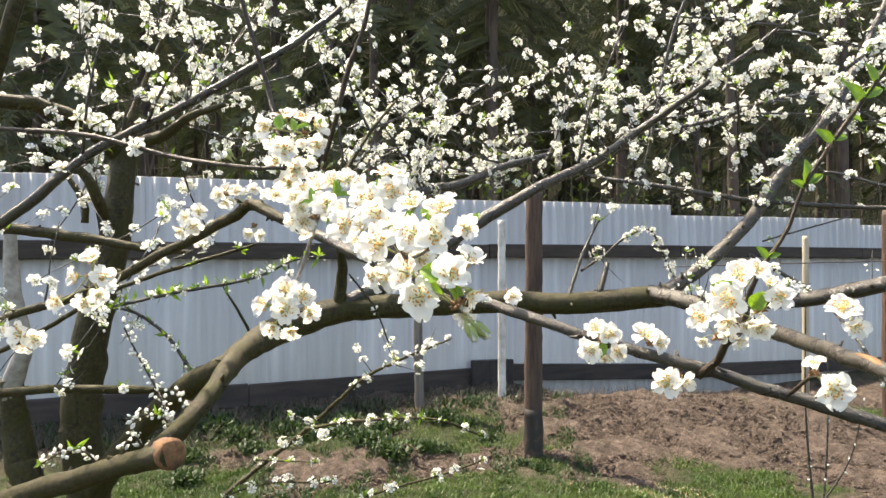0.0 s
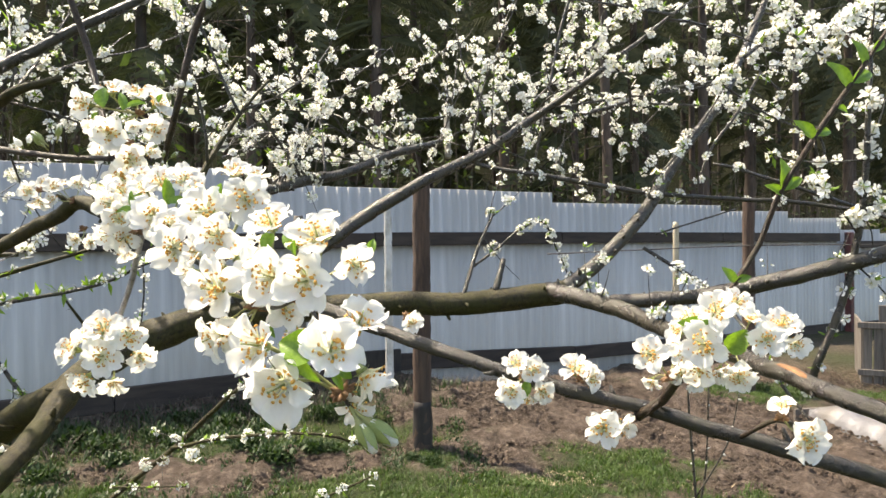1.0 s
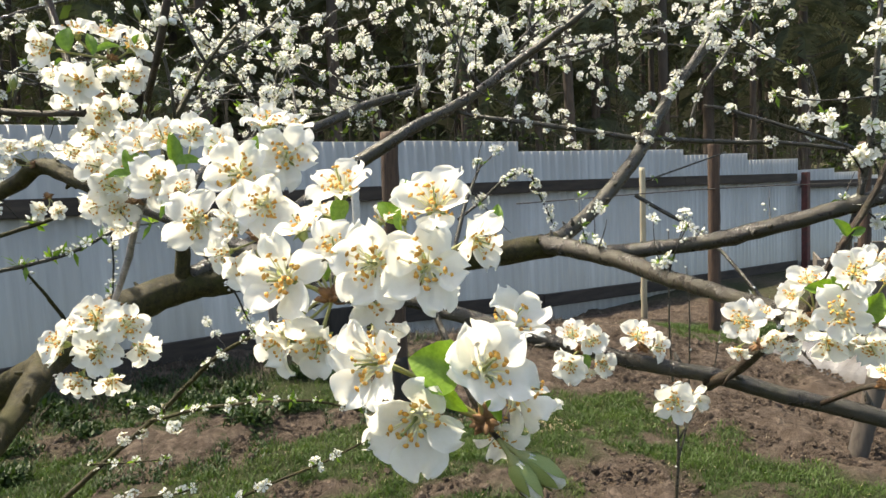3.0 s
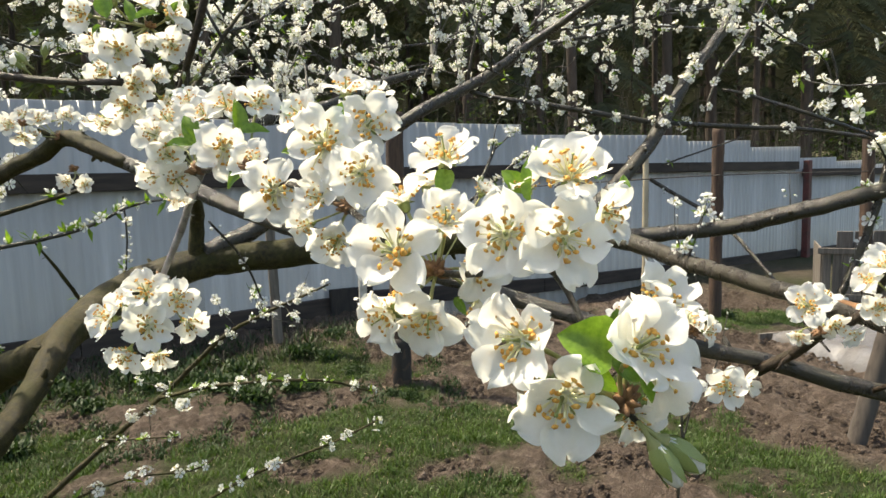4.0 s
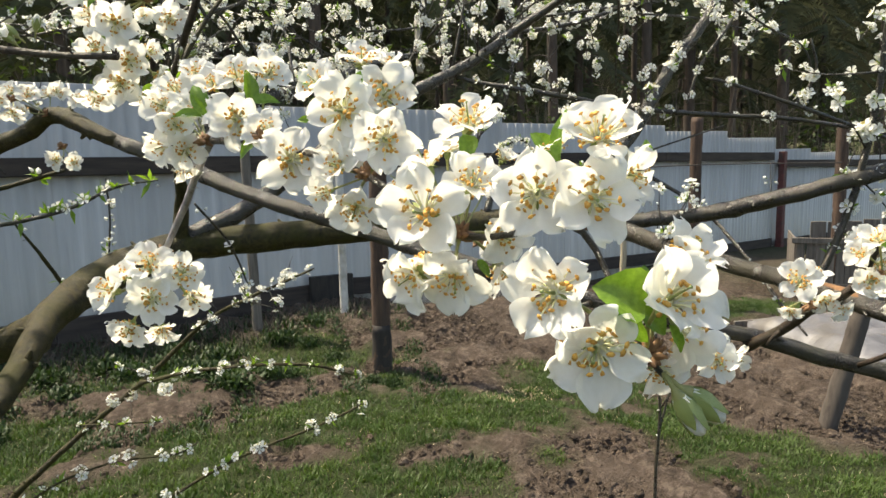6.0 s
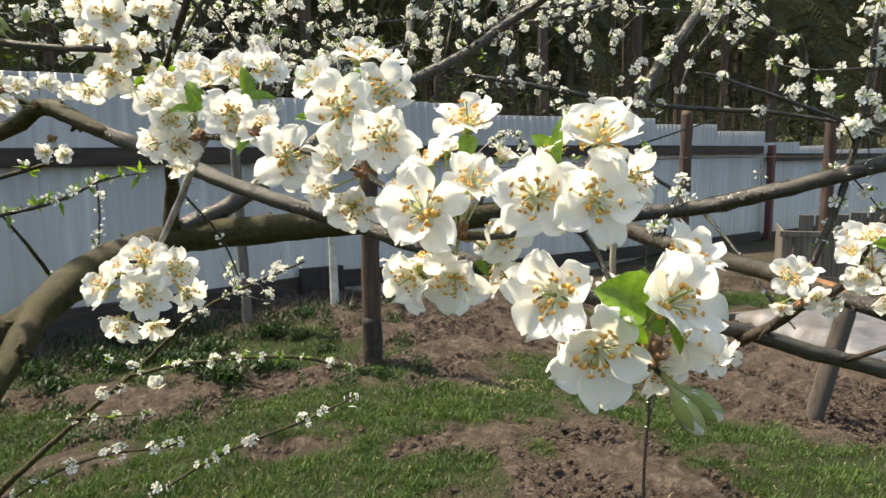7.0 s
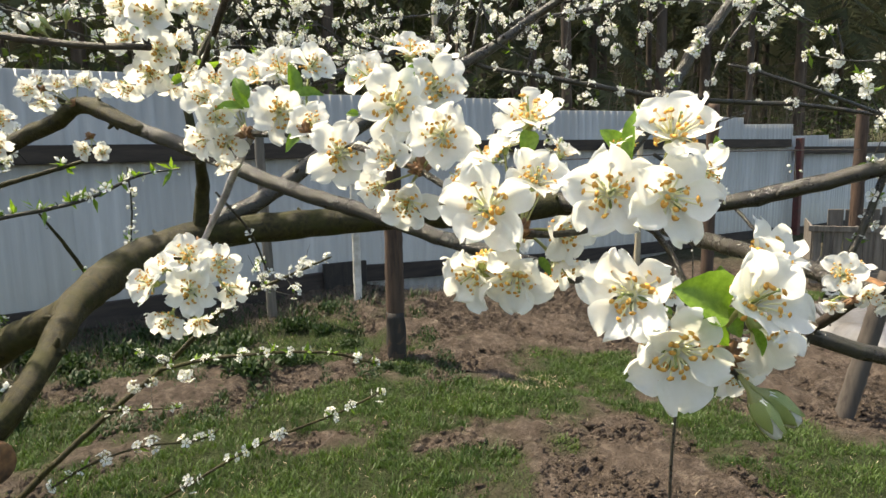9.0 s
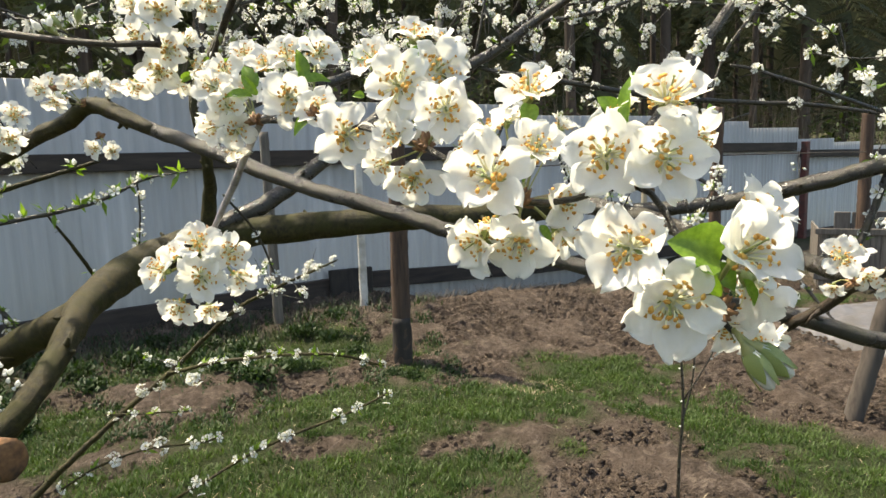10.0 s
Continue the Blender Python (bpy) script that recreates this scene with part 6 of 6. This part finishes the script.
def dress(path, gap, share_bud=0.25, leafy=0.55, size=0.0222, most=7, start=0.0):
    """Flowers, buds and leaf tufts along a twig."""
    length = 0.0
    nxt = rngc.uniform(0, gap)
    for i in range(1 + int(start * len(path)), len(path)):
        length += np.linalg.norm(path[i, :3] - path[i - 1, :3])
        while length > nxt:
            clump = rngc.uniform() < 0.28 and most > 5
            nxt += gap * rngc.uniform(1.0, 3.4) * (1.9 if clump else 1.0)
            c = path[i, :3]
            k = rngc.integers(6, 12) if clump else rngc.integers(min(2, most - 1), most)
            for _ in range(k):
                d = rngc.normal(0, 1, 3) + [0, -0.15, 0.45]
                d /= np.linalg.norm(d)
                if rngc.uniform() < share_bud:
                    BU.append((c + d * rngc.uniform(0.007, 0.014), d, size * rngc.uniform(0.3, 0.5)))
                else:
                    FL.append((c + d * rngc.uniform(0.007, 0.022 if clump else 0.014), d, size * rngc.uniform(0.8, 1.15)))
            if rngc.uniform() < leafy:
                for _ in range(rngc.integers(3, 7) if leafy < 1 else rngc.integers(4, 9)):
                    d = rngc.normal(0, 1, 3) + [0, 0, 0.8]
                    LE.append((c, d, rngc.uniform(0.011, 0.023) * (1 if leafy < 1 else 1.2)))


def sprout(o, d, length, r, gap, level, curl=0.25, **kw):
    """A crooked twig from o along d, with side twigs, dressed in blossom."""
    d = d / np.linalg.norm(d)
    n = max(4, int(length / 0.05))
    path, p = [], np.array(o, float)
    for i in range(n + 1):
        path.append((*p, r * (1 - 0.7 * i / n)))
        d = d + rngc.normal(0, curl * 0.35, 3) + [0, 0, 0.03]
        d /= np.linalg.norm(d)
        p = p + d * length / n
    path = np.array(path)
    v, f = tube(path, 4 if r < 0.004 else 5)
    twigs.add(v, f)
    if level == 0 or r < 0.0035:
        dress(path, gap, **kw)
    if level > 0:
        for i in range(1, n + 1):
            for _ in range(rngc.integers(0, 3)):
                side = rngc.normal(0, 1, 3)
                e = path[i, :3] - path[i - 1, :3]
                sd = side + e / np.linalg.norm(e) * 0.9 + [0, 0, 0.35]
                sprout(path[i, :3], sd, length * rngc.uniform(0.18, 0.42), max(0.0013, r * 0.45), gap, level - 1, curl, **kw)
    return path


def grow(key, t0, t1, count, length, r, gap, aim, level=1, spread=0.6, **kw):
    """Twigs from a stretch of a limb."""
    c = CURVES[key]
    for _ in range(count):
        i = int(rngc.uniform(t0, t1) * (len(c) - 1))
        sprout(c[i, :3], np.array(aim) + rngc.normal(0, spread, 3), length * rngc.uniform(0.6, 1.3), r, gap, level, **kw)


# tight round clumps at the ends of short spurs: centre, reach, flowers
CLUMPS = [((-0.404, 2.150, 0.927), 0.024, 11), ((-0.573, 2.300, 0.858), 0.017, 8), ((0.403, 1.950, 2.052), 0.03, 13), ((0.879, 1.850, 2.012), 0.026, 11), ((0.174, 2.100, 1.941), 0.02, 8)]
grow("limb_upper", 0.5, 1.0, 6, 0.42, 0.005, 0.035, (0.2, 0.3, 0.75))
grow("limb_mid", 0.3, 1.0, 8, 0.45, 0.005, 0.035, (-0.1, 0.45, 0.7))
grow("limb_upright", 0.6, 1.0, 4, 0.35, 0.004, 0.035, (0, 0.5, 0.6))
grow("trunk", 0.6, 1.0, 6, 0.5, 0.005, 0.045, (0.25, 0.3, 0.5))
grow("limb_west", 0.2, 1.0, 6, 0.42, 0.004, 0.04, (0.1, 0.3, 0.7))
grow("limb_back", 0.3, 1.0, 6, 0.45, 0.004, 0.04, (0.5, 0.5, 0.3))
grow("limb_long", 0.25, 1.0, 5, 0.28, 0.003, 0.05, (0.1, 0.6, 0.5), 1)
grow("limb_up", 0.85, 1.0, 3, 0.35, 0.004, 0.035, (0.3, 0.0, 0.4))
grow("twig_far", 0.2, 1.0, 4, 0.34, 0.003, 0.035, (0.2, 0.2, 0.5))
grow("twig_tall", 0.2, 1.0, 4, 0.25, 0.003, 0.04, (0.2, 0.1, 0.3))
grow("limb_near_a", 0.3, 0.75, 7, 0.2, 0.0025, 0.04, (0, 0.35, 0.5), 0)
grow("limb_crook", 0.3, 1.0, 4, 0.25, 0.003, 0.045, (-0.2, 0.2, 0.5))
grow("limb_low", 0.05, 0.5, 6, 0.14, 0.002, 0.03, (0, 0.1, 0.6), 0, share_bud=0.8)
grow("limb_low_dark", 0.1, 1.0, 8, 0.22, 0.0025, 0.045, (0, 0.2, 0.3), 0, leafy=0.6)
grow("limb_low_flat", 0.1, 0.8, 5, 0.16, 0.002, 0.04, (0, 0, 0.6), 0, share_bud=0.6)
grow("east_limb", 0.35, 1.0, 14, 0.16, 0.0025, 0.03, (-0.1, 0.0, 0.3), 0, leafy=0.6)
grow("limb_right", 0.15, 1.0, 12, 0.08, 0.002, 0.04, (0, 0, 0.9), 0, share_bud=0.8)
grow("limb_up", 0.2, 0.7, 4, 0.1, 0.002, 0.05, (0.2, 0, 0.4), 0, share_bud=0.5, leafy=0.5)
grow("twig_a", 0.5, 1.0, 3, 0.12, 0.002, 0.035, (0, 0, 0.5), 0, leafy=0.7)
grow("low_twig_a", 0.4, 1.0, 9, 0.12, 0.002, 0.05, (0, 0, 0.1), 0, leafy=0.6)
grow("leaf_twig_a", 0.1, 1.0, 4, 0.12, 0.002, 0.05, (0, 0, 0.1), 0, leafy=0.9)
for key in sorted(k for k in CURVES if k.startswith("spray_")):
    if key[-1] in "mnop":
        dress(CURVES[key], 0.016, size=0.026, share_bud=0.15)
        grow(key, 0.1, 1.0, 3, 0.08, 0.002, 0.025, (0.1, 0.1, 0.35), 0, 0.7, size=0.026)
    else:
        dress(CURVES[key], 0.032)
        grow(key, 0.05, 1.0, 2 if key[-1] in "jk" else 6, 0.2, 0.003, 0.032, (0.1, 0.1, 0.35), 0, 0.7)
for c, reach, count in CLUMPS:
    for _ in range(count):
        d = rngc.normal(0, 1, 3) + [0, -0.5, 0.1]
        d /= np.linalg.norm(d)
        FL.append((np.array(c) + d * reach * rngc.uniform(0.5, 1.0), d, 0.0225 * rngc.uniform(0.85, 1.15)))
dress(CURVES["limb_upper"], 0.045, start=0.3)
dress(CURVES["limb_mid"], 0.05, start=0.3)
dress(CURVES["limb_up"], 0.05, start=0.85)
for key, gap, kw in (("twig_flat", 0.035, {}), ("twig_far", 0.03, {}), ("twig_hang", 0.0075, {"size": 0.02, "share_bud": 0.4, "start": 0.35}), ("low_twig_b", 0.035, {"leafy": 1.0, "size": 0.021}), ("low_twig_c", 0.026, {"leafy": 0.6, "size": 0.021}), ("bud_twig_d", 0.0045, {"share_bud": 1.0, "leafy": 0.12, "size": 0.024, "most": 5}), ("bud_twig_e", 0.0045, {"share_bud": 1.0, "leafy": 0.12, "size": 0.024, "most": 5}), ("leaf_twig_a", 0.02, {"leafy": 1.0, "most": 2}), ("leaf_twig_b", 0.013, {"leafy": 1.0, "most": 3, "share_bud": 0.5}), ("low_twig_a", 0.016, {"start": 0.62, "leafy": 0.6, "size": 0.02}), ("low_twig_d", 0.013, {"leafy": 0.6, "size": 0.02}), ("low_twig_e", 0.02, {"leafy": 0.9, "most": 3}), ("bud_spire", 0.008, {"share_bud": 0.9, "most": 3, "leafy": 0.1}), ("side_twig_a", 0.05, {"share_bud": 0.9, "most": 2}), ("side_twig_b", 0.03, {"share_bud": 0.6, "most": 3}), ("drop_twig", 0.03, {"most": 4}), ("under_twig", 0.05, {"share_bud": 0.85, "most": 4}), ("bud_twig_b", 0.0045, {"share_bud": 1.0, "leafy": 0.12, "size": 0.024, "most": 5}), ("bud_twig_c", 0.0045, {"share_bud": 1.0, "leafy": 0.12, "size": 0.024, "most": 5}),
                     ("bud_twig", 0.0045, {"share_bud": 1.0, "leafy": 0.12, "size": 0.024, "most": 5}), ("twig_low_left", 0.05, {"share_bud": 0.8, "most": 4, "leafy": 0.5}), ("east_twig_d", 0.028, {"size": 0.029, "leafy": 0.7}), ("east_twig_e", 0.028, {"size": 0.027, "leafy": 0.7}), ("east_twig_a", 0.08, {}), ("east_twig_b", 0.05, {}), ("limb_long", 0.12, {}), ("top_twig", 0.07, {"share_bud": 0.5}), ("limb_spur", 0.03, {}),
                     ("east_limb", 0.022, {"leafy": 0.9, "size": 0.029}), ("red_shoot_a", 0.04, {"share_bud": 1.0, "leafy": 0.3, "most": 4}), ("red_shoot_b", 0.08, {"share_bud": 1.0, "leafy": 0.5, "most": 4}), ("thin_twig", 0.1, {"share_bud": 0.7})):
    dress(CURVES[key], gap, **kw)
# a sparse crown that goes on behind and above
for _ in range(7):
    o = np.array([rngc.uniform(-1.5, 2.2), rngc.uniform(2.5, 3.3), rngc.uniform(1.75, 2.1)])
    sprout(o, np.array([rngc.normal(0, 0.8), rngc.normal(0, 0.3), rngc.uniform(0.1, 0.7)]), rngc.uniform(0.5, 0.9), 0.006, 0.035, 1)

on_tree("fine_twigs", twigs.mesh("fine_twigs", ["grey"]), "thin crooked grey twigs", kind="stuff")
scatter("far_blossoms", far_blossom_template(), ["petal_far", "anther_far", "sepal"], *zip(*FL), rngc, "crowded small white blossoms")
scatter("far_buds", far_bud_template(), ["petal_far", "petal_far", "sepal"], *zip(*BU), rngc, "round white flower buds", True)
lt = leaf_template()
scatter("leaf_tufts", (lt[0][:, [1, 2, 0]], lt[1], lt[2]), ["leaf_far"], *zip(*LE), rngc, "small bright green leaf tufts")

# ---- young sapling before the mound ----
sapling = thing("sapling", "thin bare young fruit sapling with a few buds", "tree", at=pose(1.38, 2.6, float(ground_height(1.38, 2.6))))
for pts in ([(0, 0, -0.05, 0.008), (0.01, 0.01, 0.25, 0.007), (0.03, 0.02, 0.5, 0.006), (0.02, 0.05, 0.9, 0.004), (0.03, 0.06, 1.35, 0.002)], [(0.02, 0.015, 0.4, 0.005), (0.08, 0.03, 0.6, 0.004), (0.11, 0.05, 1.0, 0.003), (0.1, 0.05, 1.2, 0.002)],
            [(0.03, 0.02, 0.5, 0.004), (0.16, 0.0, 0.72, 0.003), (0.22, 0.0, 0.95, 0.002)]):
    stem = spline(pts, 0.05)
    child("stem", mesh_of("stem", *tube(stem, 6, 0.08, rngt), ["grey"]), sapling)
    for k in range(7):
        q = stem[rngt.integers(len(stem) // 3, len(stem))]
        dd = rngt.normal(0, 1, 3)
        dd /= np.linalg.norm(dd)
        child("bud", mesh_of("bud", *tube([(*q[:3], 0.002), (*(q[:3] + dd * 0.006), 0.004), (*(q[:3] + dd * 0.013), 0.001)], 5), ["petal_far"]), sapling)

# torn bark on the low limb
lp = CURVES["limb_low"]
ref = np.argmin(np.linalg.norm(lp[:, :3] - np.array((0.589, 0.945, 1.345)), axis=1))
seg = lp[max(0, ref - 2):ref + 3].copy()
seg[:, :3] += np.array([-0.25, -0.85, -0.15]) * seg[:, 3:4] * 0.42
seg[:, 3] *= 0.68 * np.sin(np.linspace(0.35, 2.8, len(seg)))
on_tree("torn_bark", mesh_of("torn_bark", *tube(seg, 9, 0.25, rngt), ["cut_wood"]), "orange-brown torn bark scar")
